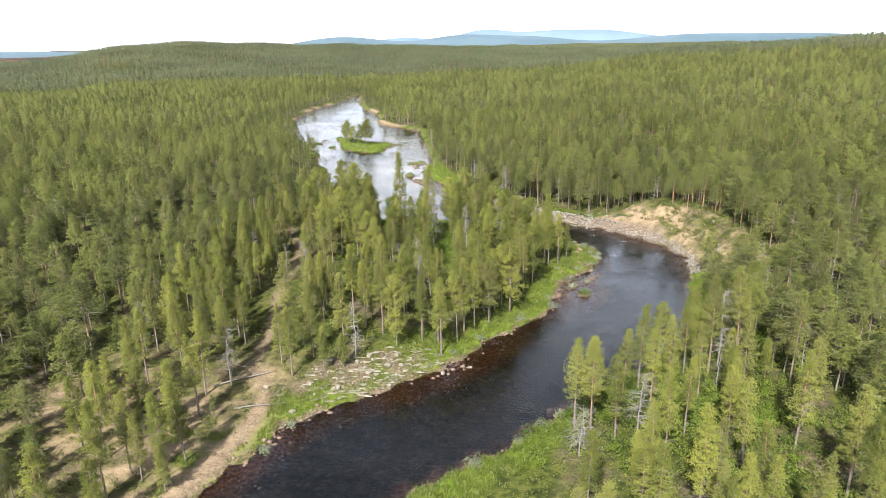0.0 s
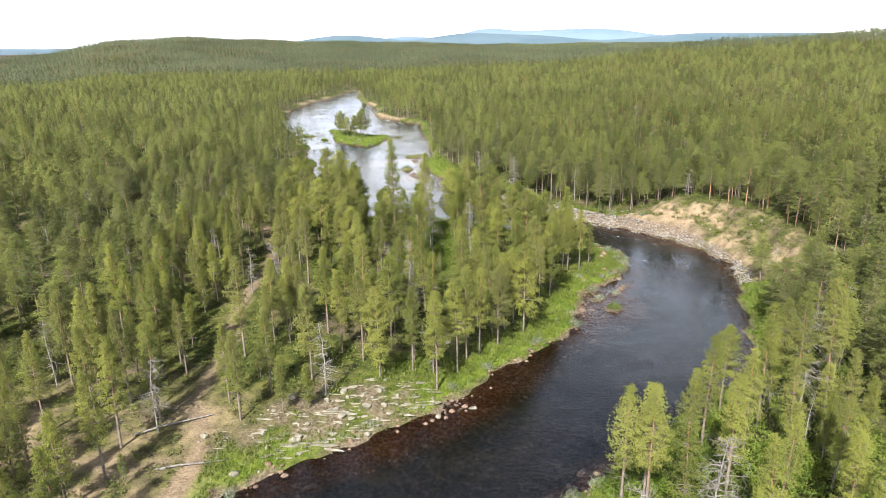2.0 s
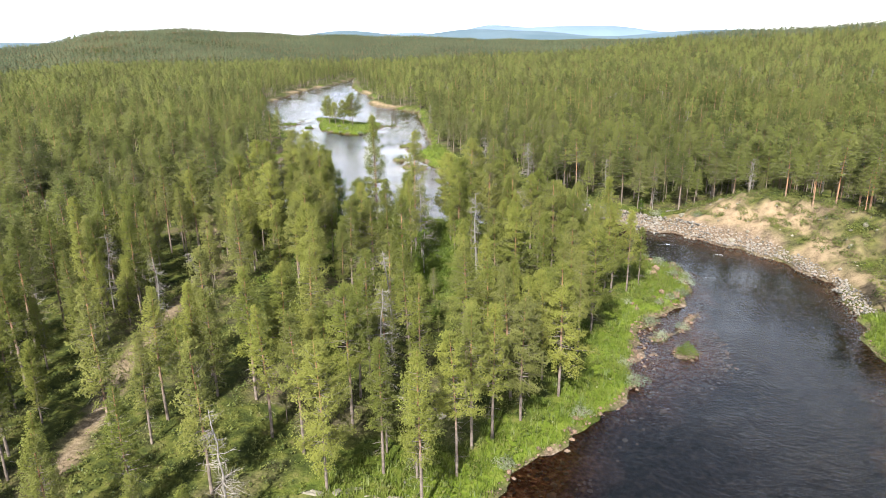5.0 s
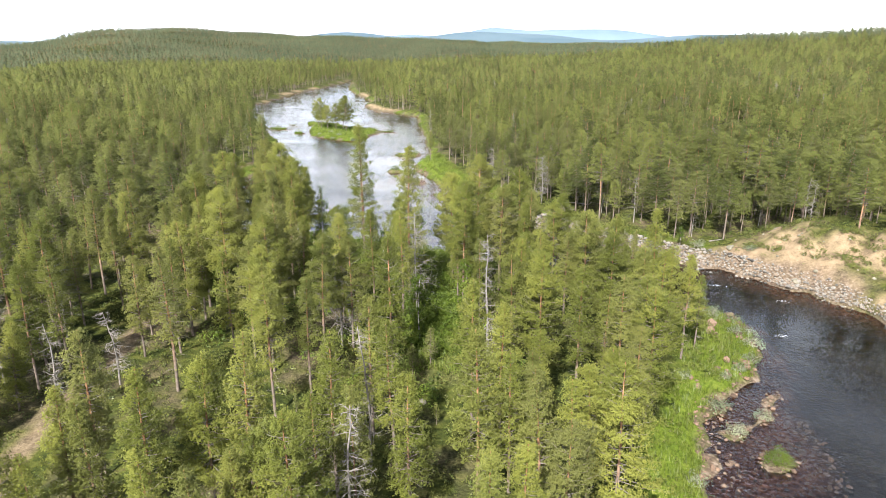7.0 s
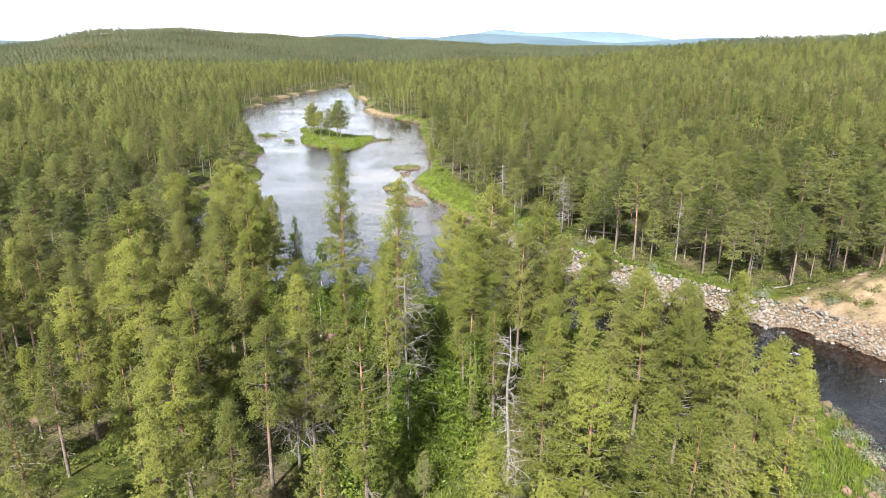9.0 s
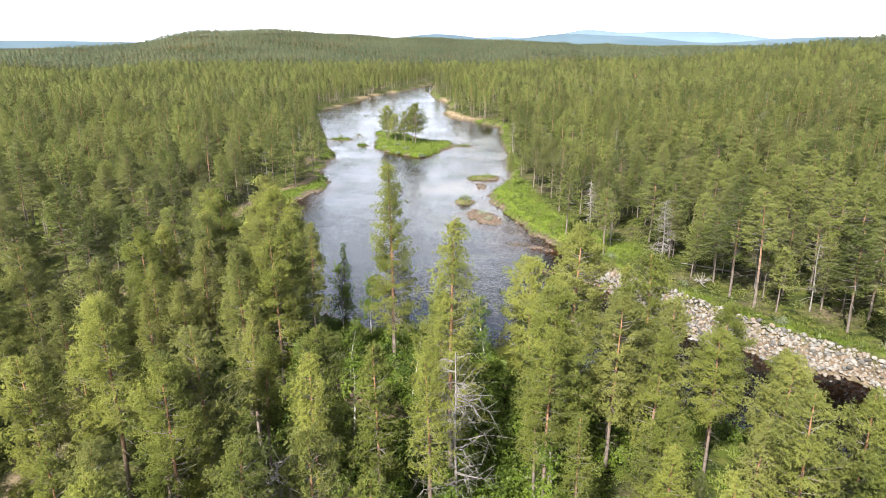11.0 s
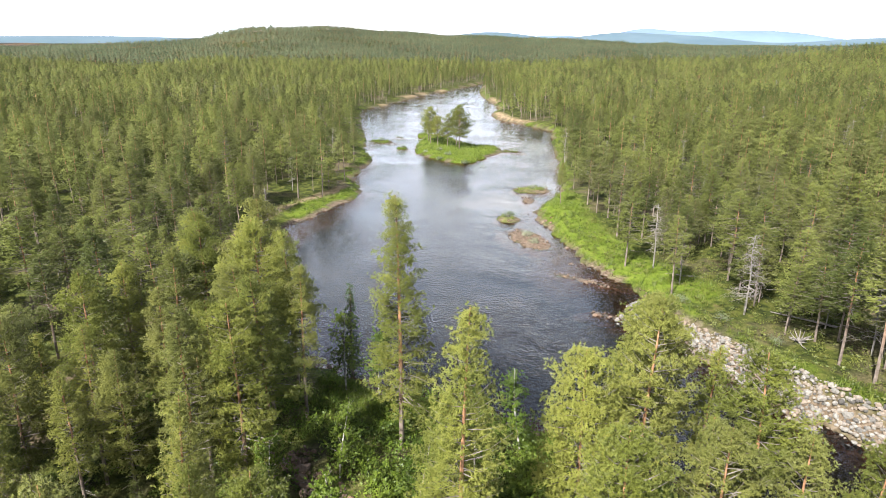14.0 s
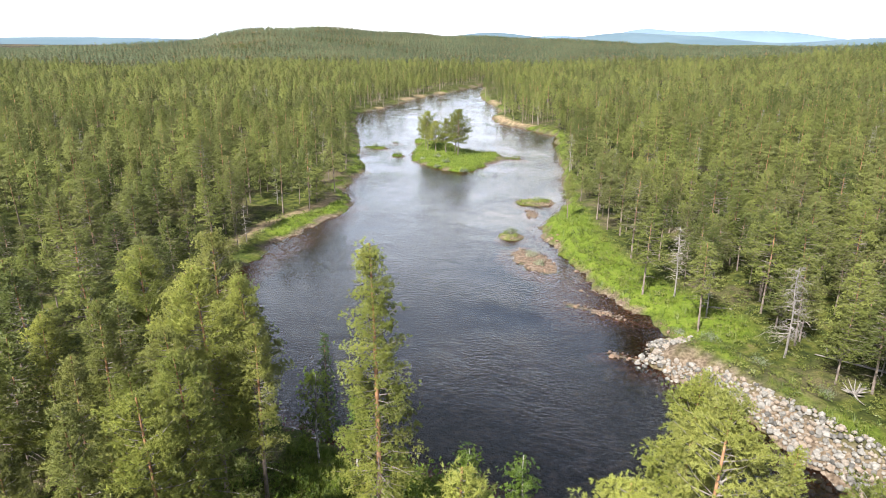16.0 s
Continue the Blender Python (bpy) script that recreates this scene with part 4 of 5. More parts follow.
mid = rest[reach[rest] < 105]
mid2 = rest[(reach[rest] >= 105) & (reach[rest] < 215)]
back = rest[reach[rest] >= 215]
SIZES = [(12.5, 1.95, 0.34), (11, 1.85, 0.30), (13.5, 2.0, 0.40), (10, 1.8, 0.26), (7, 1.6, 0.16), (12, 2.3, 0.40), (13.8, 2.1, 0.42)]


def one_mesh(name, pieces, around=None, tone=None):
    """Trunk, sticks and needles of one tree in one mesh."""
    v, f = join([p for p, _ in pieces])
    mats = [m for _, m in pieces]
    return tri_mesh(name, v, f, mats, np.repeat(np.arange(len(pieces)), [len(p[1]) for p, _ in pieces]), around=outward(v) if around is None else around, tone=tone)


def stands(label, idx, meshes, lo, hi, seed):
    """Woods as stands of trees: each stand is one stretch of forest, each tree a piece of it."""
    r = np.random.RandomState(seed)
    idx = idx[np.argsort(np.arctan2(tx[idx], ty[idx] + 40))]
    for run in np.array_split(idx, max(1, math.ceil(len(idx) / 290))):
        cx, cy, cz = tx[run].mean(), ty[run].mean(), tz[run].mean()
        root = tagged(new("pine_stand"), label, "forest", kind="stuff")
        root.matrix_world = pose(cx, cy, cz)
        for i in run:
            me, h = meshes[r.randint(len(meshes))]
            s = r.uniform(lo, hi)
            ob = part("pine_tree", me, root)
            ob.matrix_world = pose(tx[i], ty[i], tz[i] - 0.1, r.normal(0, 1.2), r.normal(0, 1.2), r.uniform(0, 360)) @ Matrix.Diagonal((s * r.uniform(1.35, 1.85), s * r.uniform(1.35, 1.85), s, 1))


def whole_tree(tree, leaf, sticks=True):
    """One tree of the stands, in one mesh."""
    trunk, twigs, needles, ways = tree[:4]
    trunk = (trunk[0] * [0.62, 0.62, 1.0], trunk[1])
    bare = len(trunk[0]) + (len(twigs[0]) if sticks else 0)
    return one_mesh("pine_tree", [(trunk, BARK), (twigs, TWIGS), (needles, leaf)] if sticks else [(trunk, BARK), (needles, leaf)], np.concatenate([np.zeros((bare, 3)), ways]))


T1 = [(whole_tree(WOOD_KINDS[k], SHADED_NEEDLES), WOOD_KINDS[k][4]) for k in (0, 1, 2, 3, 4, 5, 8, 9)]
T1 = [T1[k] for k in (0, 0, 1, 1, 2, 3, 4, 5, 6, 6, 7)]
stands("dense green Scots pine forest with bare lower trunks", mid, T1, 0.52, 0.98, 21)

# young pines coming up between the old ones on the point
yx, yy = scatter(-34, 22, 50, 134, 4.2, 0.8, 26)
oky, yz = wooded(yx, yy, rs)
oky &= rs.rand(len(yx)) < 0.3
young = tagged(new("young_pine_stand"), "young bushy pines coming up between the old ones", "forest", kind="stuff")
young.matrix_world = stood(0, 100)
yr = np.random.RandomState(27)
for x, y, z in zip(yx[oky][:280], yy[oky][:280], yz[oky][:280]):
    ob = part("young_pine", T1[yr.choice([7, 6])][0], young)
    s_y = yr.uniform(0.2, 0.48)
    ob.matrix_world = pose(x, y, z - 0.05, 0, 0, yr.uniform(0, 360)) @ Matrix.Diagonal((s_y * 1.15, s_y * 1.15, s_y, 1))
T1B = []
for k, (h, r, cf) in enumerate(SIZES):
    T1B.append((whole_tree(pine(250 + k, h, cf, r, 15, 5, clumps=12, blades=6, blade=(0.25, 0.062), sides=4, dead_low=0, point=1.7, flat=True), SHADED_NEEDLES, False), h))
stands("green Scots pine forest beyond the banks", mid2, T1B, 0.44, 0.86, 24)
bx, by = scatter(-620, 560, 300, 760, 5.0, 0.92, 31)
sel = in_view(bx, by, 2) & (np.hypot(bx, by - 20) < 640) & ((np.hypot(bx, by - 20) > 420) | (by > 430) | (bx < -270) | (bx > 330))
bx, by = bx[sel], by[sel]
okb, bz = wooded(bx, by, rs)
bx, by, bz = np.r_[tx[back], bx[okb]], np.r_[ty[back], by[okb]], np.r_[tz[back], bz[okb]]
# where a square of the wood is unbroken it is set with groves of sixteen trees, elsewhere with single ones
CELL = 20.0


def far_pine(seed, h, r, cf):
    trunk = tube([(0, 0, 0), (0, 0, h * 0.95)], [0.010 * h + 0.02, 0.02], 3)
    return trunk, *pine(seed, h, cf, r, 10, 5, clumps=5, blades=3, blade=(0.44, 0.16), sides=3, dead_low=0, point=1.8, flat=True)[2:]


def grove(seed, n=4, gap=5.0, leaf=SHADED_NEEDLES, small=False):
    """A square of wood, n trees by n, each with its own height, width and tone."""
    r = np.random.RandomState(seed)
    wood, needles, ways, tones = [], [], [], []
    for i in range(n):
        for j in range(n):
            x, y = (i - (n - 1) / 2) * gap + r.uniform(-0.45, 0.45) * gap, (j - (n - 1) / 2) * gap + r.uniform(-0.45, 0.45) * gap
            h = r.choice([12.0, 10.5, 12.8, 8.0, 11.5, 9.5]) * r.uniform(0.52, 0.90)
            if small:
                t, c = tiny_pine(seed * 90 + n * i + j, h * 0.85, 0.18 * h)
                way = outward(c[0])
            else:
                t, c, way = far_pine(seed * 40 + n * i + j, h, 0.25 * h * r.uniform(0.85, 1.3), r.uniform(0.30, 0.46))
            wood.append((t[0] + [x, y, 0], t[1]))
            needles.append((c[0] + [x, y, 0], c[1]))
            ways.append(way)
            tones.append(np.full(len(c[0]), r.uniform(-0.6, 0.6)))
    nw = len(join(wood)[0])
    return one_mesh("pine_grove", [(join(wood), BARK), (join(needles), leaf)], np.concatenate([np.zeros((nw, 3))] + ways), np.concatenate([np.zeros(nw)] + tones))


def tiny_pine(seed, h, r):
    """A pine of the distant slopes: a stem and a round-topped crown of loose flakes."""
    rng = np.random.RandomState(seed)
    m = 26
    q, a = rng.uniform(0, 1, m), rng.uniform(0, 6.28, m)
    rad = r * np.sqrt(1 - 0.9 * q**2.2) * rng.uniform(0.45, 1.0, m)
    c = np.stack([rad * np.cos(a), rad * np.sin(a), h * (0.20 + 0.76 * q)], 1)
    o = np.stack([np.cos(a), np.sin(a), 0.3 + q], 1)
    return tube([(0, 0, 0), (0, 0, h * 0.9)], [0.13, 0.03], 3), tufts(c, o, rng, 2, 1.15, 0.46, 0.5)


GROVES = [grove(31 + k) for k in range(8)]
cell_x, cell_y = np.meshgrid(np.arange(-620, 560, CELL) + CELL / 2, np.arange(150, 660, CELL) + CELL / 2)
cell_x, cell_y = cell_x.ravel(), cell_y.ravel()
c_line = np.hypot(cell_x + 2, cell_y - 106)
full = in_view(cell_x, cell_y, 2) & (c_line > 228) & (np.hypot(cell_x, cell_y - 20) < 630)
c_z, c_d, _, c_grass, _, _, _, c_on, _ = survey(cell_x, cell_y)
full &= (c_d > 18) & ~c_on
cell_x, cell_y, c_z = cell_x[full], cell_y[full], c_z[full]
taken = {(int(round((x + 610) / CELL)), int(round((y - 160) / CELL))) for x, y in zip(cell_x, cell_y)}
single = np.array([(int(round((x + 610) / CELL)), int(round((y - 160) / CELL))) not in taken for x, y in zip(bx, by)])
bx, by, bz = bx[single], by[single], bz[single]
gr = np.random.RandomState(33)
c_z = ground_z(cell_x, cell_y)
fall_x = (survey(cell_x + 9, cell_y)[0] - survey(cell_x - 9, cell_y)[0]) / 18
fall_y = (survey(cell_x, cell_y + 9)[0] - survey(cell_x, cell_y - 9)[0]) / 18
c_order = np.argsort(np.arctan2(cell_x, cell_y))
for run in np.array_split(c_order, math.ceil(len(c_order) / 290)):
    stand = tagged(new("far_pine_stand"), "continuous green pine forest over gently rising ground", "forest", kind="stuff")
    stand.matrix_world = pose(cell_x[run].mean(), cell_y[run].mean(), c_z[run].mean())
    for i in run:
        sx, sy = fall_x[i], fall_y[i]
        ob = part("pine_grove", GROVES[gr.randint(8)], stand)
        ob.matrix_world = pose(cell_x[i], cell_y[i], c_z[i] - 0.2, math.degrees(math.atan(sy)), -math.degrees(math.atan(sx)), 0) @ pose(0, 0, 0, 0, 0, 90 * gr.randint(4)) @ Matrix.Scale(gr.uniform(0.92, 1.06), 4)
T2 = [far_pine(300 + k, h, r * 0.86, cf + 0.04) for k, (h, r, cf) in enumerate([(12.5, 2.0, 0.32), (11, 1.9, 0.30), (13.8, 2.1, 0.36), (8.5, 1.7, 0.24), (12, 2.3, 0.34), (10, 1.8, 0.3)])]
bz = np.minimum(bz, ground_z(bx, by))
forest("far_pine_forest", bx, by, bz, [t for t, _, _ in T2], [c for _, c, _ in T2], 22, 0.50, 0.92, "pine forest along the far banks", SHADED_NEEDLES)
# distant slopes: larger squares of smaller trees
HILL_GROVES = [grove(71 + k, 12, 6.3, HAZED_NEEDLES, True) for k in range(5)]
WIDE = 75.0
hill_x, hill_y = np.meshgrid(np.arange(-1900, 1300, WIDE), np.arange(120, 2040, WIDE))
hill_x, hill_y = hill_x.ravel(), hill_y.ravel()
far_off = np.hypot(hill_x, hill_y - 20)
sel = in_view(hill_x, hill_y, 2) & (far_off >= 655) & (far_off < 1950)
hill_x, hill_y = hill_x[sel], hill_y[sel]
hill_z = ground_z(hill_x, hill_y)
lean_x = (ground_z(hill_x + 22, hill_y) - ground_z(hill_x - 22, hill_y)) / 44
lean_y = (ground_z(hill_x, hill_y + 22) - ground_z(hill_x, hill_y - 22)) / 44
hr_ = np.random.RandomState(34)
h_order = np.argsort(np.arctan2(hill_x, hill_y))
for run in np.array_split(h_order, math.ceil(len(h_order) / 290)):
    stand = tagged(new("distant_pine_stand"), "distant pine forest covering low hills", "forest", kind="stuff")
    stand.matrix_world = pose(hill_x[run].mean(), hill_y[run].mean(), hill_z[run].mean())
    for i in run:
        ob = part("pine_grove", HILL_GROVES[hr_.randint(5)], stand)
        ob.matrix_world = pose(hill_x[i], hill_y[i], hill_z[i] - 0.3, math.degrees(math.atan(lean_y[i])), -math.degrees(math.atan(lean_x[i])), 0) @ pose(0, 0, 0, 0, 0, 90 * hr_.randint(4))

# grey dead pines standing in the wood
gx_, gy_ = scatter(-170, 230, 60, 420, 10.0, 0.42, 45)
okg, gz_ = wooded(gx_, gy_, rs)
okg &= in_view(gx_, gy_) & ~((gx_ > -30) & (gx_ < 20) & (gy_ < 150))
DG = [join(snag(60 + k, 11.5, 11, 1.7, stout=1.3, twigs=4)[:2]) for k in range(4)]


# ================= far fells =================
def fell(name, dist, humps, material, label, thick=500.0):
    """A long low hill far off: a rounded ridge over the humps (bearing, height, width in degrees)."""
    bs = np.radians(np.linspace(-62, 42, 140))
    hgt = sum(h * np.exp(-((np.degrees(bs) - b) / w) ** 2) for b, h, w in humps)
    rows = []
    for q, s in ((-1.0, 0.0), (-0.55, 0.55), (-0.2, 0.93), (0.0, 1.0), (0.3, 0.85), (1.0, 0.0)):
        r = dist + q * thick
        rows.append(np.stack([r * np.sin(bs), r * np.cos(bs), hgt * s - 40.0 * (s == 0)], -1))
    v = np.stack(rows)
    m, n = v.shape[:2]
    i = np.arange(m * n).reshape(m, n)
    f = np.stack([i[:-1, :-1], i[:-1, 1:], i[1:, 1:], i[1:, :-1]], -1).reshape(-1, 4)
    return tagged(new(name, tri_mesh(name, v.reshape(-1, 3), f, [material], shade_smooth=True)), label, "hill", kind="structure")


fell("backdrop_far", 4300, [(-1.2, 80, 3.0), (8.2, 68, 4.2), (3.5, 46, 3.0), (-8, 46, 3.5), (18, 24, 6)], HAZE_BLUE, "far fells on the horizon with pale blue haze in their colour", 240)
fell("backdrop_near", 3300, [(-44, 25, 14), (-13, 54, 5.0), (-3, 50, 4.0), (3, 36, 4.0), (15, 36, 6.0), (24, 30, 6)], HAZE_BLUE_NEAR, "wooded hills before the fells with blue-green haze in their colour", 400)


# ================= stones =================
def rock(seed, flat=0.7, rough=0.22, sub=2, cut=0.28):
    bm = bmesh.new()
    bmesh.ops.create_icosphere(bm, subdivisions=sub, radius=0.5)
    rng = np.random.RandomState(seed)
    off = Vector(rng.uniform(-50, 50, 3))
    cuts = [(Vector(rng.normal(size=3)).normalized(), rng.uniform(cut, cut + 0.14)) for _ in range(5)]
    for v in bm.verts:
        v.co *= 1 + rough * 2 * noise.noise(v.co * 1.8 + off)
        for n, c in cuts:
            over = v.co.dot(n) - c
            if over > 0:
                v.co -= n * over * 0.85
        v.co.z *= flat
    bm.normal_update()
    me = bpy.data.meshes.new("stone")
    bm.to_mesh(me)
    bm.free()
    v = np.array([p.co for p in me.vertices])
    f = np.array([p.vertices[:] for p in me.polygons])
    bpy.data.meshes.remove(me)
    return v, f


ROCKS = [rock(k, 0.80, 0.16, 1, 0.36) for k in range(8)]
FLAT_ROCKS = [rock(20 + k, 0.42, 0.25, 1) for k in range(6)]
ROCK_MESHES = [tri_mesh("stone", v, f, [RIPRAP]) for v, f in ROCKS]


def stones_joined(name, xs, ys, zs, sizes, material, seed, label, parent=None, shapes=None):
    r = np.random.RandomState(seed)
    shapes = shapes or ROCKS
    V, F, at = [], [], 0
    k = r.randint(0, len(shapes), len(xs))
    for t, (v, f) in enumerate(shapes):
        idx = np.where(k == t)[0]
        if not len(idx):
            continue
        a = r.uniform(0, 6.28, len(idx))[:, None]
        st = r.uniform(0.75, 1.35, (len(idx), 3)) * sizes[idx, None]
        p = v[None] * st[:, None]
        w = np.stack([p[..., 0] * np.cos(a) - p[..., 1] * np.sin(a) + xs[idx, None], p[..., 0] * np.sin(a) + p[..., 1] * np.cos(a) + ys[idx, None], p[..., 2] + zs[idx, None]], -1)
        V.append(w.reshape(-1, 3))
        F.append((f[None] + (np.arange(len(idx)) * len(v))[:, None, None] + at).reshape(-1, 3))
        at += len(idx) * len(v)
    ob = new(name, tri_mesh(name, np.concatenate(V), np.concatenate(F), [material]))
    if parent:
        ob.parent = parent
    return tagged(ob, label, "" if parent else "stones", kind="stuff")


# quarry stones laid along the outer bank, from the pool's outlet round to the sand slope
RIP_LINE = area("-1,163 2.5,161 6,157 10,151.5 14,148.5 19,145 24,142.3 29,138.8 33,136.6 37,133 41.5,129 45.5,123 47.3,115 47.5,108")
rp_x, rp_y = scatter(-6, 56, 104, 168, 0.285, 1.0, 51)
rp_d = line_distance(rp_x, rp_y, RIP_LINE)
rp_z, rp_w = survey(rp_x, rp_y)[:2]
wide = np.interp(rp_x, [-2, 4, 12, 30, 40, 48], [0.4, 1.1, 3.0, 2.3, 1.8, 1.2])
sel = (rp_w > -0.9) & (rp_w < wide * 1.15 + 0.3) & (rp_d < 6.5)
rp_x, rp_y, rp_z, rp_w = rp_x[sel], rp_y[sel], rp_z[sel], rp_w[sel]
rp_s = np.random.RandomState(52).gamma(4.0, 0.064, len(rp_x)).clip(0.08, 0.55) * np.interp(rp_x, [0, 16, 30, 45], [1.0, 1.0, 0.8, 0.6]) + 0.10
rp_z = rp_z + np.random.RandomState(54).uniform(-0.15, 0.25, len(rp_x)) * rp_s
embankment = tagged(new("stone_embankment"), "bank of pale grey and rusty quarry stones along the river bend", "embankment", kind="structure")
first = np.argsort(np.hypot(rp_x - 10, rp_y - 150))[:300]
later = np.setdiff1d(np.arange(len(rp_x)), first)
stones_joined("stones", rp_x[later], rp_y[later], rp_z[later] + 0.18 * rp_s[later], rp_s[later], RIPRAP, 53, "pale quarry stones heaped along the water", embankment)
for i in first:
    st = part("stone", ROCK_MESHES[i % len(ROCK_MESHES)], embankment)
    st.matrix_world = pose(rp_x[i], rp_y[i], rp_z[i] + 0.18 * rp_s[i], rs.uniform(-25, 25), rs.uniform(-25, 25), rs.uniform(0, 360)) @ Matrix.Diagonal((rp_s[i] * rs.uniform(0.8, 1.3), rp_s[i], rp_s[i] * rs.uniform(0.8, 1.2), 1))

# loose river stones along the shores and on the shoals
sh_x, sh_y = scatter(-30, 50, 36, 210, 0.95, 0.8, 61)
sh_z, sh_w, _, _, sh_g, _, _, _, sh_rip = survey(sh_x, sh_y)
shoal = blob(sh_x, sh_y, 4, 64, 14, 4.0, 0.75) + blob(sh_x, sh_y, -14, 49, 9, 3.5, 1.0) + 1.6 * blob(sh_x, sh_y, 23, 96, 5, 9) + blob(sh_x, sh_y, -9, 178, 6, 12)
shore = (sh_w > -1.1) & (sh_w < 0.9) & (sh_rip < 0.5) & (rs.rand(len(sh_x)) < 0.75)
sel = shore | ((sh_w < -0.6) & (sh_z > -0.75) & (rs.rand(len(sh_x)) < 0.75 * np.clip(shoal, 0, 1))) | ((sh_g > 0.5) & (sh_w < 0) & (rs.rand(len(sh_x)) < 0.5))
b_x, b_y = np.concatenate([scatter(-24, 4, 158, 224, 0.55, 0.8, 64), scatter(17, 32, 86, 108, 0.5, 0.8, 65)], axis=1)
b_z, b_w, _, _, b_g, *_ = survey(b_x, b_y)
bar = ((b_g > 0.4) & (b_w < 0)) | ((blob(b_x, b_y, 23.5, 97, 5, 8) > 0.25) & (b_w < 0.5) & (rs.rand(len(b_x)) < 0.85))
e_x, e_y = scatter(-26, 48, 38, 178, 0.38, 0.8, 66)
e_z, e_w, _, _, _, _, _, _, e_rip = survey(e_x, e_y)
edge = (e_w > -0.9) & (e_w < 0.55) & (e_rip < 0.5) & (wave(e_x, e_y, 9, 67) > -0.55)
w_x, w_y = scatter(-26, 26, 36, 106, 0.62, 0.8, 68)
w_z, w_w = survey(w_x, w_y)[:2]
under = (w_w > -4.2) & (w_w < -0.7) & (rs.rand(len(w_x)) < np.interp(w_w, [-4.2, -0.7], [0.12, 0.55])) & (w_x < 0.8 * w_y - 38)
sh_x, sh_y, sh_z = np.r_[sh_x[sel], b_x[bar], w_x[under], e_x[edge]], np.r_[sh_y[sel], b_y[bar], w_y[under], e_y[edge]], np.r_[sh_z[sel], b_z[bar], w_z[under], e_z[edge]]
n_edge = int(edge.sum())
sh_s = (np.random.RandomState(62).gamma(3.0, 0.085, len(sh_x)) + 0.11) * np.where((sh_y > 158) | ((sh_x > 18) & (sh_y > 88)), 0.7, 1.0)
sh_s[-n_edge:] *= 0.62
stones_joined("river_stones", sh_x, sh_y, sh_z + 0.10 * sh_s, sh_s, RIVERSTONE, 63, "rust-brown rounded stones along the shore and shoals", shapes=FLAT_ROCKS + ROCKS)

pt_x, pt_y = scatter(20, 31, 98, 122, 0.5, 0.8, 105)
pt_z, pt_d = survey(pt_x, pt_y)[:2]
sel = (pt_d > 0.2) & (pt_d < 5.5) & (wave(pt_x, pt_y, 4.5, 106) > np.where(pt_d < 1.5, 0.1, 0.75))
stones_joined("shore_stones", pt_x[sel], pt_y[sel], pt_z[sel] + 0.12, np.random.RandomState(107).gamma(3.0, 0.11, sel.sum()) + 0.14, RIVERSTONE, 108, "rust-brown stones lying in the grass behind the shore", shapes=ROCKS + FLAT_ROCKS)

# ================= single dead trees =================
MORE_SNAGS = [(-36.9, 105.2, 9.5, 20, 1.3, 13), (-26.5, 96.6, 6.5, 20, 1.0, 14), (-10.3, 105.6, 9.0, 30, 2.3, 15), (10.9, 164.8, 8.5, 26, 1.5, 16), (2.0, 177.3, 8.0, 22, 1.0, 17), (4.9, 171.9, 7.0, 6, 0.7, 18), (20.3, 157.7, 7.5, 24, 1.2, 19)]
for x, y, h, limbs, reach_m, seed in [(-10.6, 65.3, 8.6, 20, 1.0, 1), (-4.3, 88.9, 10.5, 22, 0.9, 2), (38.4, 66.4, 11.0, 24, 2.3, 3), (-4.3, 113.2, 11.0, 24, 2.2, 5),
                                      (3.2, 101.3, 13.0, 22, 1.2, 6), (-3.2, 79.4, 10.5, 26, 1.1, 7), (-25.5, 58.0, 8.0, 16, 1.8, 8), (-36, 96, 9.0, 22, 1.3, 9), (-28.5, 92, 7.5, 18, 0.9, 10), (24, 47, 8, 22, 2.0, 11), (17.5, 44, 6, 20, 1.8, 12)] + MORE_SNAGS:
    tr, li = snag(seed, h, limbs, reach_m)
    ob = tree_thing("dead_tree", [("trunk", tr, SILVERWOOD, True), ("limbwork", li, SILVERWOOD, False)], "bare silver-grey dead pine with broken limbs", "dead tree", "dead trees")
    ob.matrix_world = stood(x, y, 30 * seed)


# ================= birches, shrubs and grass =================
BIRCHES = [(-21.2, 139.6, 6.6), (-18.2, 139.2, 6.0), (-8.2, 130.5, 5.6), (-6.2, 134.8, 6.0), (-2.2, 131.6, 6.2), (-10.5, 136.6, 5.0), (-16.2, 128.2, 5.2), (-3.4, 108.2, 6.4), (0.6, 113.5, 6.0),
           (-13.2, 121.0, 6.6), (-18.4, 123.2, 6.2), (-10.4, 126.0, 5.4), (-1.0, 125.0, 5.6), (28.5, 140.5, 3.2), (40.5, 77.5, 4.5), (42.5, 84.0, 5.0), (44.5, 90.0, 4.4)]
BIRCH_KINDS = [tree_thing("birch_tree", [("trunk", t, BIRCH_BARK, True), ("branchwork", b, TWIGS, False), ("leaves", l, BIRCH_LEAF, False)],
                          "young birch with white stem and fresh green leaves", "tree", "birches by the water") for t, b, l in (birch(500 + k, 6.0) for k in range(4))]
for n, (x, y, h) in enumerate(BIRCHES):
    copy_thing(BIRCH_KINDS[n % 4], stood(x, y, 77 * n, h / 6.0, 4.0))
for src in BIRCH_KINDS:
    hide_source(src)

sp_t, sp_b, sp_n, sp_w = pine(77, 11.0, 0.06, 1.25, 30, 6, clumps=5, blades=7, blade=(0.26, 0.04), dead_low=2)
spruce = tree_thing("spruce_tree", [("trunk", sp_t, BARK, True), ("branchwork", sp_b, TWIGS, False), ("needles", sp_n, SPRUCE, False, sp_w)], "slim dark green spruce at the water's edge", "tree", "spruces")
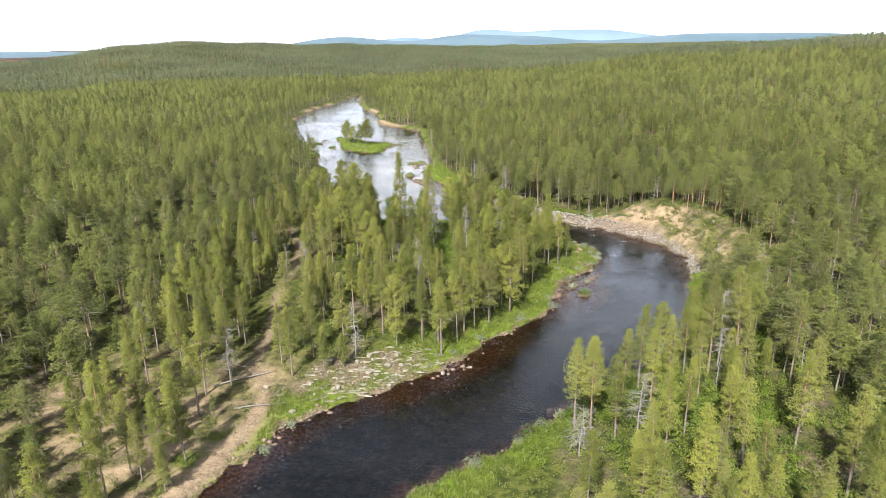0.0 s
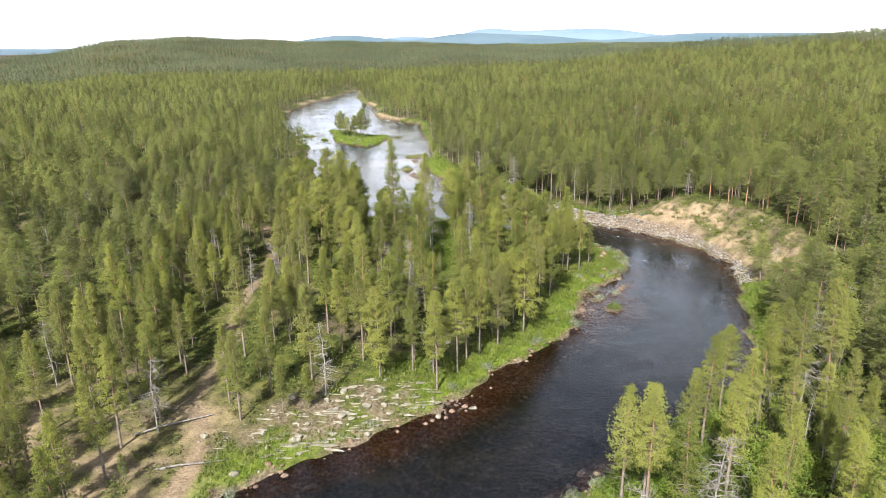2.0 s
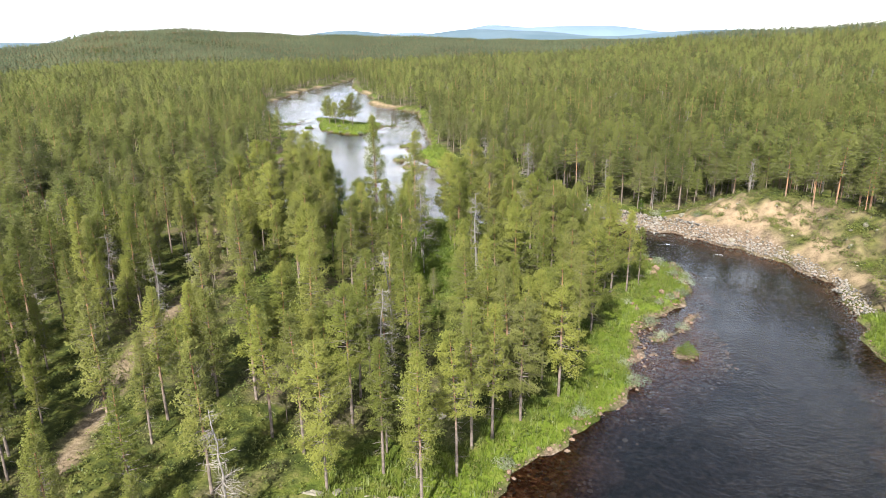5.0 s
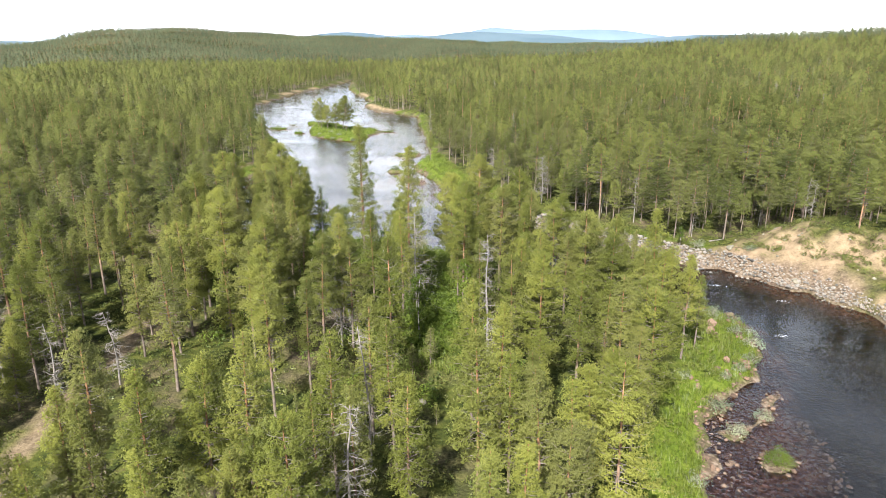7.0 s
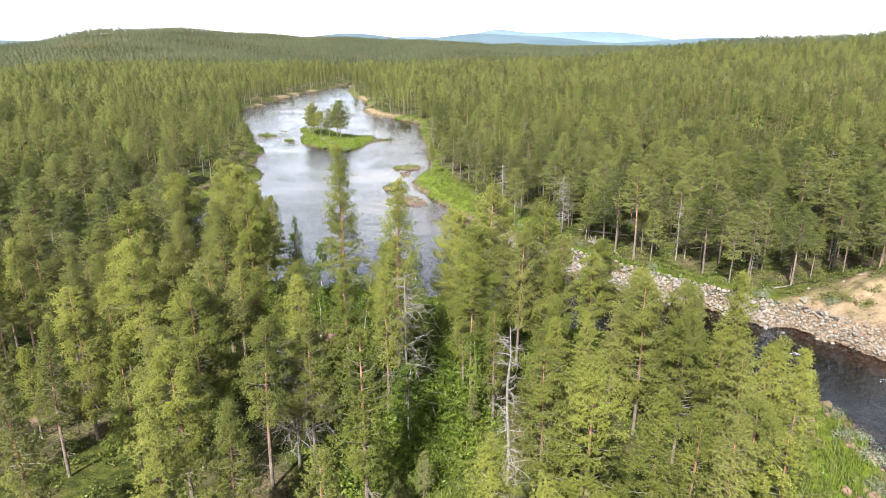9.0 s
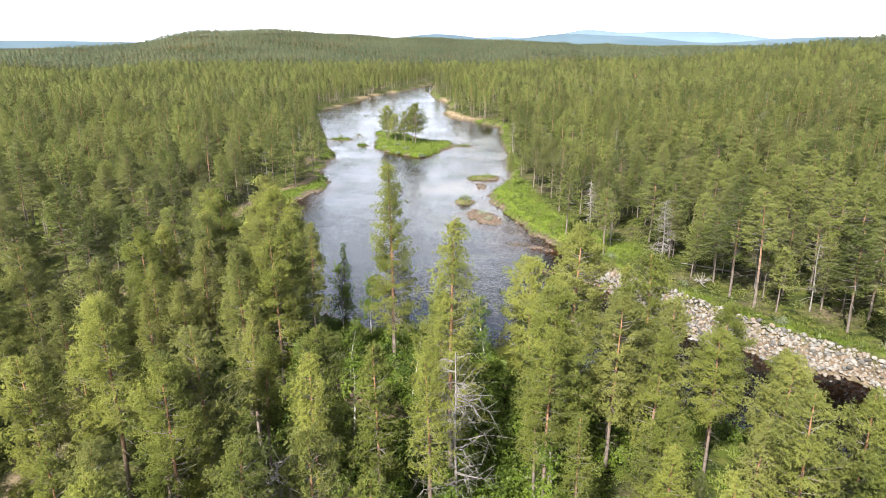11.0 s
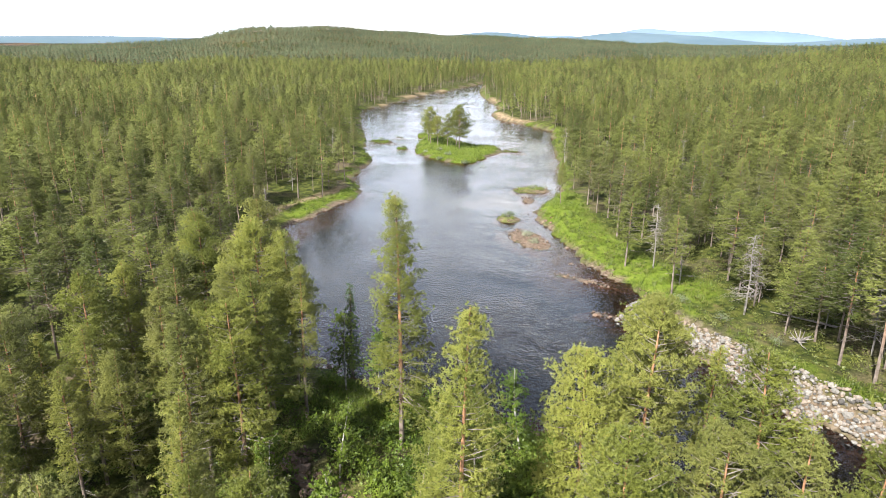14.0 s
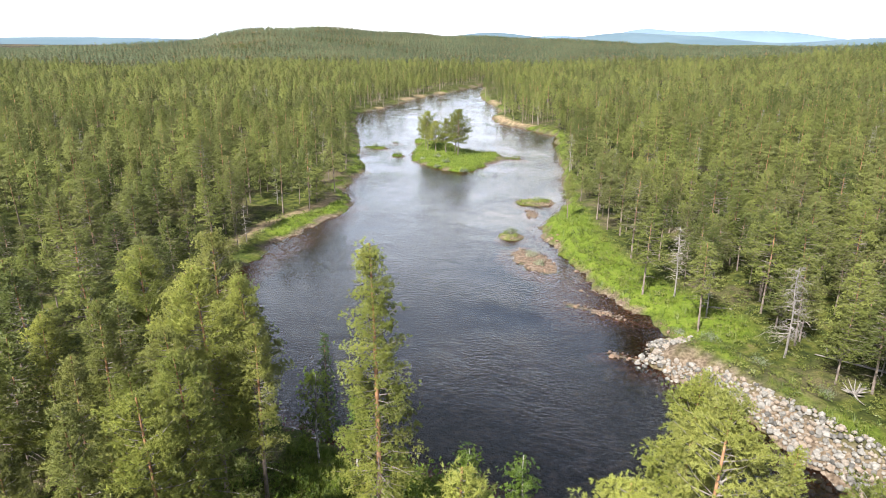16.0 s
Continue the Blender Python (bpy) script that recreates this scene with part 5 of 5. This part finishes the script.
spruce.matrix_world = stood(-22.4, 143.3, 0, 0.8)

WILLOWS = area("25.5,122.6 27.2,120.4 28.8,118 29.4,115.2 28.8,112.2 27.4,109 25.6,106.6 23.8,105 22.1,100.7 22.5,97.3 25.2,99.7 18.0,87.2 12.6,81.6 17.6,90.5 20.2,104.4 26.6,118.6 27.8,114.6 "
               "-44,242.4 -40,242.4 -36.8,247 -47,245 -53,252.5 -46,249 -50,255 -20.4,219.6 -20.2,197.6 -15.8,189.6 -14.2,186.4 2.4,169 4.8,166.4 8.6,163 13,159 -71,267 -61,257.5 6.4,74.2 2.6,69.4 "
               "14.2,51.5 16.4,53.6 11.4,48.2 6.6,43.8 -16.8,45.5 -15.4,50.5 -5.2,61.2 31,140.5 36.5,136.8 20.6,147.6")
WILLOW_KINDS = [tree_thing("willow_bush", [("stemwork", st, TWIGS, False), ("leaves", lv, WILLOW, False)], "grey-green willow bush on the stony shore", "bush", "willow bushes on the shores")
                for st, lv in (bush(600 + k, 1.05, 240, 7, (0.11, 0.024)) for k in range(4))]
for n, (x, y) in enumerate(WILLOWS):
    copy_thing(WILLOW_KINDS[n % 4], stood(x, y, 50 * n, 0.75 + 0.5 * ((n * 5) % 7) / 7))
for src in WILLOW_KINDS:
    hide_source(src)
gb_s, gb_l = bush(640, 0.95, 260, 8, (0.30, 0.012))
tuft_bush = tree_thing("sedge_tussock", [("stemwork", gb_s, TWIGS, False), ("leaves", gb_l, GRASS, False)], "bright green round tussock on a stony islet", "bush", "tussocks")
tuft_bush.matrix_world = stood(24.2, 93.8, 20, 1.15)


def joined_plants(name, xs, ys, zs, shapes, lo, hi, material, seed, label, category):
    r = np.random.RandomState(seed)
    k = r.randint(0, len(shapes), len(xs))
    a, s = r.uniform(0, 6.28, len(xs)), r.uniform(lo, hi, len(xs))
    V, F, W, at = [], [], [], 0
    for t, (v, f) in enumerate(shapes):
        idx = np.where(k == t)[0]
        if not len(idx):
            continue
        o = outward(v)
        ca, sa = np.cos(a[idx])[:, None], np.sin(a[idx])[:, None]
        V.append(np.stack([(v[None, :, 0] * ca - v[None, :, 1] * sa) * s[idx, None] + xs[idx, None], (v[None, :, 0] * sa + v[None, :, 1] * ca) * s[idx, None] + ys[idx, None],
                           v[None, :, 2] * s[idx, None] + zs[idx, None]], -1).reshape(-1, 3))
        W.append(np.stack([o[None, :, 0] * ca - o[None, :, 1] * sa, o[None, :, 0] * sa + o[None, :, 1] * ca, o[None, :, 2] + 0 * ca], -1).reshape(-1, 3))
        F.append((f[None] + (np.arange(len(idx)) * len(v))[:, None, None] + at).reshape(-1, 3))
        at += len(idx) * len(v)
    return tagged(new(name, tri_mesh(name, np.concatenate(V), np.concatenate(F), [material], around=np.concatenate(W))), label, category, kind="stuff")


joined_plants("dead_trees", gx_[okg], gy_[okg], gz_[okg] - 0.1, DG, 0.42, 0.72, SILVERWOOD, 46, "grey dead pines standing among the living", "dead tree")

# leafy thicket at the foot of the pool and along the shaded right bank
hx, hy = scatter(-34, 50, 40, 150, 1.05, 0.95, 71)
hz, hd, hs_, hg, hgr, ht, hc, ho, hr = survey(hx, hy)
thick = (blob(hx, hy, -12, 127, 9, 11) + 0.7 * blob(hx, hy, -3, 113, 5, 10) + 0.8 * blob(hx, hy, 2, 128, 9, 5) + 0.6 * blob(hx, hy, 44, 86, 3.5, 12, 0.15) + 0.8 * blob(hx, hy, 22, 56, 9, 3, 0.8) + 0.6 * blob(hx, hy, 32, 54, 12, 14) + 0.5 * blob(hx, hy, -30, 132, 6, 8))
BROOK = area('-20,129.5 -17.5,127.6 -15.5,126.3 -13.2,124.6 -11.2,123.2')
sel = (hd > 0.8) & (hs_ < 0.4) & (rs.rand(len(hx)) < 1.1 * thick) & (line_distance(hx, hy, BROOK) > 1.7)
joined_plants("thicket", hx[sel], hy[sel], hz[sel], [bush(700 + k, 0.85, 110, 4, (0.11, 0.036))[1] for k in range(4)], 0.8, 2.4, BIRCH_LEAF, 72, "fresh green birch and willow scrub", "shrubs")

# dwarf shrubs and moss hummocks under the pines
dx, dy = scatter(-58, 58, 34, 200, 1.0, 0.72, 73)
dz, dd, ds_, dg, dgr, dt, dc, do_, dr = survey(dx, dy)
sel = (dd > 1.5) & (ds_ < 0.35 + 0.6 * (rs.rand(len(dx)) < 0.4)) & (dgr < 0.3) & (dt > 0.9) & in_view(dx, dy)
joined_plants("dwarf_shrubs", dx[sel], dy[sel], dz[sel] - 0.05, [bush(720 + k, 0.42, 15, 3, (0.14, 0.046))[1] for k in range(6)], 0.6, 1.9, HEATHER, 74, "dark dwarf shrubs on the forest floor", "shrubs")
cx_, cy_ = scatter(30, 66, 104, 146, 1.0, 0.6, 75)
cz, cd, cs_, cg, cgr, ct, cc, co_, cr_ = survey(cx_, cy_)
sel = (cc > 0.25) & (cd > 4.2) & (cd < 16) & (wave(cx_, cy_, 6, 77) > np.where(cx_ > 46, -0.6, -0.2))
sl = (cc > 0.3) & (cd > 2.5) & (cd < 13) & (rs.rand(len(cx_)) < 0.34)
stones_joined("slope_stones", cx_[sl], cy_[sl], cz[sl] + 0.03, np.random.RandomState(78).gamma(2.5, 0.11, sl.sum()) + 0.08, SLAB, 79, "brown-grey stones and root clods on the sand slope", shapes=ROCKS)
joined_plants("slope_shrubs", cx_[sel], cy_[sel], cz[sel], [bush(740 + k, 0.75, 70, 6, (0.15, 0.032))[1] for k in range(3)], 0.5, 1.3, HEATHER, 76, "dull dark green shrubs clinging to the sand slope", "shrubs")

# grass of the banks, the meadow and the island
qx, qy = scatter(-76, 62, 36, 300, 0.40, 0.9, 81)
qz, qd, qs, qg, qgr, qt, qc, qo, qr = survey(qx, qy)
sel = (qg > 0.35) & (qs < 0.3) & (qz > 0.1) & (rs.rand(len(qx)) < np.where(qy > 150, 0.3, 0.9))


def grass_tuft(seed):
    r = np.random.RandomState(seed)
    n = 9
    a = r.uniform(0, 6.28, n)
    lean = r.uniform(0.05, 0.35, n)
    h = r.uniform(0.25, 0.55, n)
    b = np.stack([0.12 * r.normal(size=n), 0.12 * r.normal(size=n), np.zeros(n)], 1)
    t = b + np.stack([lean * np.cos(a), lean * np.sin(a), h], 1)
    s = 0.024 * np.stack([-np.sin(a), np.cos(a), np.zeros(n)], 1)
    return np.stack([b - s, b + s, t], 1).reshape(-1, 3), np.arange(3 * n).reshape(-1, 3)


joined_plants("grass", qx[sel], qy[sel], qz[sel] - 0.02, [grass_tuft(800 + k) for k in range(6)], 0.7, 1.5, GRASS, 82, "lush bright green grass and sedge on the banks", "grass")

# ================= bedrock ledges, boulders, logs =================
LEDGE_MESHES = [tri_mesh("ledge", v, f, [SLAB]) for v, f in (rock(40 + k, 0.5, 0.42, 2) for k in range(6))]
lr = np.random.RandomState(91)
placed = 0
while placed < 170:
    x, y = lr.uniform(-20, 1), lr.uniform(53, 70)
    z, d = (float(q[0]) for q in survey(np.array([x]), np.array([y]))[:2])
    if d < 0.4 or d > 8.0 or float(blob(np.array([x]), np.array([y]), -9.5, 62.5, 10.5, 5.5, 0.45)[0]) < 0.3:
        continue
    ob = tagged(new("bedrock_ledge", LEDGE_MESHES[placed % 6]), "pale flat bedrock ledge with lichen among grass", "rock", "bedrock ledges on the bank")
    ob.matrix_world = pose(x, y, z - 0.10, lr.uniform(-6, 6), lr.uniform(-4, 4), lr.normal(8, 8)) @ Matrix.Diagonal((lr.uniform(0.8, 3.0), lr.uniform(0.28, 0.7), lr.uniform(0.3, 0.6), 1))
    placed += 1
for n, (x, y, s) in enumerate([(-8.9, 66.3, 1.0), (-11.0, 66.4, 0.8), (-14.0, 64.8, 1.1), (-12.3, 65.2, 0.7), (-6.6, 66.0, 0.7), (5.0, 65.9, 0.9), (1.6, 64.0, 0.8), (0.2, 78.0, 1.2), (1.4, 79.2, 0.9), (6.5, 84.0, 1.1), (-3.2, 96.0, 1.4),
                               (-2.2, 97.5, 1.1), (40.0, 130.4, 1.2), (34.5, 138.4, 1.1)]):
    ob = tagged(new("boulder", LEDGE_MESHES[n % 6]), "pale rounded granite boulder on the bank", "rock", "boulders")
    ob.matrix_world = stood(x, y, 60 * n, s, 0, -0.1)

# pale stones strewn over the rocky bank
ps_x, ps_y = scatter(-24, 6, 52, 82, 0.8, 0.6, 97)
ps_z, ps_d = survey(ps_x, ps_y)[:2]
sel = (ps_d > 0.3) & (ps_d < 9) & (rs.rand(len(ps_x)) < 0.45 * blob(ps_x, ps_y, -9, 62, 9, 6, 0.6))
stones_joined("bank_stones", ps_x[sel], ps_y[sel], ps_z[sel] + 0.05, np.random.RandomState(98).gamma(3.0, 0.13, sel.sum()) + 0.12, SLAB, 99, "pale lichen-grey stones strewn over the rocky bank", shapes=ROCKS + FLAT_ROCKS)

# stones in the dry brook through the thicket
br_x, br_y = scatter(-22, -9, 121, 131, 0.36, 0.8, 101)
br_z = survey(br_x, br_y)[0]
sel = line_distance(br_x, br_y, BROOK) < 0.9 + 0.4 * wave(br_x, br_y, 4, 102)
stones_joined("brook_stones", br_x[sel], br_y[sel], br_z[sel] + 0.06, np.random.RandomState(103).gamma(4.0, 0.09, sel.sum()) + 0.1, RIVERSTONE, 104, "dark brown stones in a dry brook through the thicket", shapes=ROCKS)


def log(seed, length):
    rng = np.random.RandomState(seed)
    q = np.linspace(0, 1, 7)
    line = np.stack([q * length, 0.12 * np.sin(q * 4 + seed), 0.12 + 0.05 * np.sin(q * 5)], 1)
    body = tube(line, 0.10 * (1 - 0.65 * q) + 0.02, 6)
    stubs = join([tube([line[k], line[k] + rng.normal(size=3) * [0.2, 0.5, 0.25] + [0.2, 0, 0.25]], [0.035, 0.008], 3) for k in (2, 3, 4, 5) for _ in range(2)])
    return body, stubs


for n, (x, y, turn, ln) in enumerate([(-27.5, 57.0, 35, 7.5), (-23.0, 52.5, 20, 6.0), (33.5, 143.8, 20, 9.0), (41.0, 141.5, 8, 8.0), (49.5, 108.5, 30, 5.5), (47.5, 101.5, 15, 6.0), (4.5, 174.5, -5, 9.0), (19.0, 163.5, 160, 6.0),
                                      (24.5, 162.0, 20, 6.5), (55.5, 124.0, 60, 5.0), (-31.0, 126.0, 70, 6.0), (-2.6, 81.5, -30, 4.0), (-15.8, 118.8, 5, 9.0)]):
    bd, sb = log(n, ln)
    ob = tree_thing("fallen_log", [("stem", bd, DEADWOOD, True), ("stubwork", sb, DEADWOOD, False)], "weathered grey fallen pine trunk with branch stubs", "log", "fallen logs")
    ob.matrix_world = stood(x, y, turn, 1.0, 0, 0.02)

# an uprooted stump with its roots in the air
ur = np.random.RandomState(88)
spread_roots = []
for k in range(16):
    a, el = ur.uniform(0, 6.28), ur.uniform(-0.1, 1.0)
    u = np.array([math.cos(a) * math.cos(el), math.sin(a) * math.cos(el), math.sin(el)])
    m1 = np.array([0, 0, 0.35]) + 0.5 * u + ur.normal(size=3) * 0.1
    spread_roots.append(tube([(0, 0, 0.3), m1, m1 + 0.55 * (u + ur.normal(size=3) * 0.5)], [0.10, 0.055, 0.015], 5))
uprooted = tree_thing("uprooted_stump", [("stem", tube([(0, 0, 0.3), (0.9, 0.3, 0.22), (2.2, 0.7, 0.12)], [0.20, 0.16, 0.12], 8), DEADWOOD, True), ("rootwork", join(spread_roots), DEADWOOD, False)],
                      "grey uprooted pine stump lying on the forest floor", "stump", "")
uprooted.matrix_world = stood(14.9, 158.9, 40)

# white water where the current breaks over stones
fr = np.random.RandomState(95)
foam_spots = area("30.4,129.7 36.6,125.2 32.8,115.6")
V, F = [], []
for n, (x, y) in enumerate(foam_spots):
    for _ in range(16):
        v, f = FLAT_ROCKS[fr.randint(6)]
        w = v * [fr.uniform(0.06, 0.30), fr.uniform(0.03, 0.10), 0.05]
        V.append((w + [x + fr.normal(0, 0.36), y + fr.normal(0, 0.16), 0.0], f))
fv, ff = join(V)
tagged(new("white_water", tri_mesh("white_water", fv, ff, [FOAM], shade_smooth=True)), "small white breaking ripples", "water", kind="stuff")
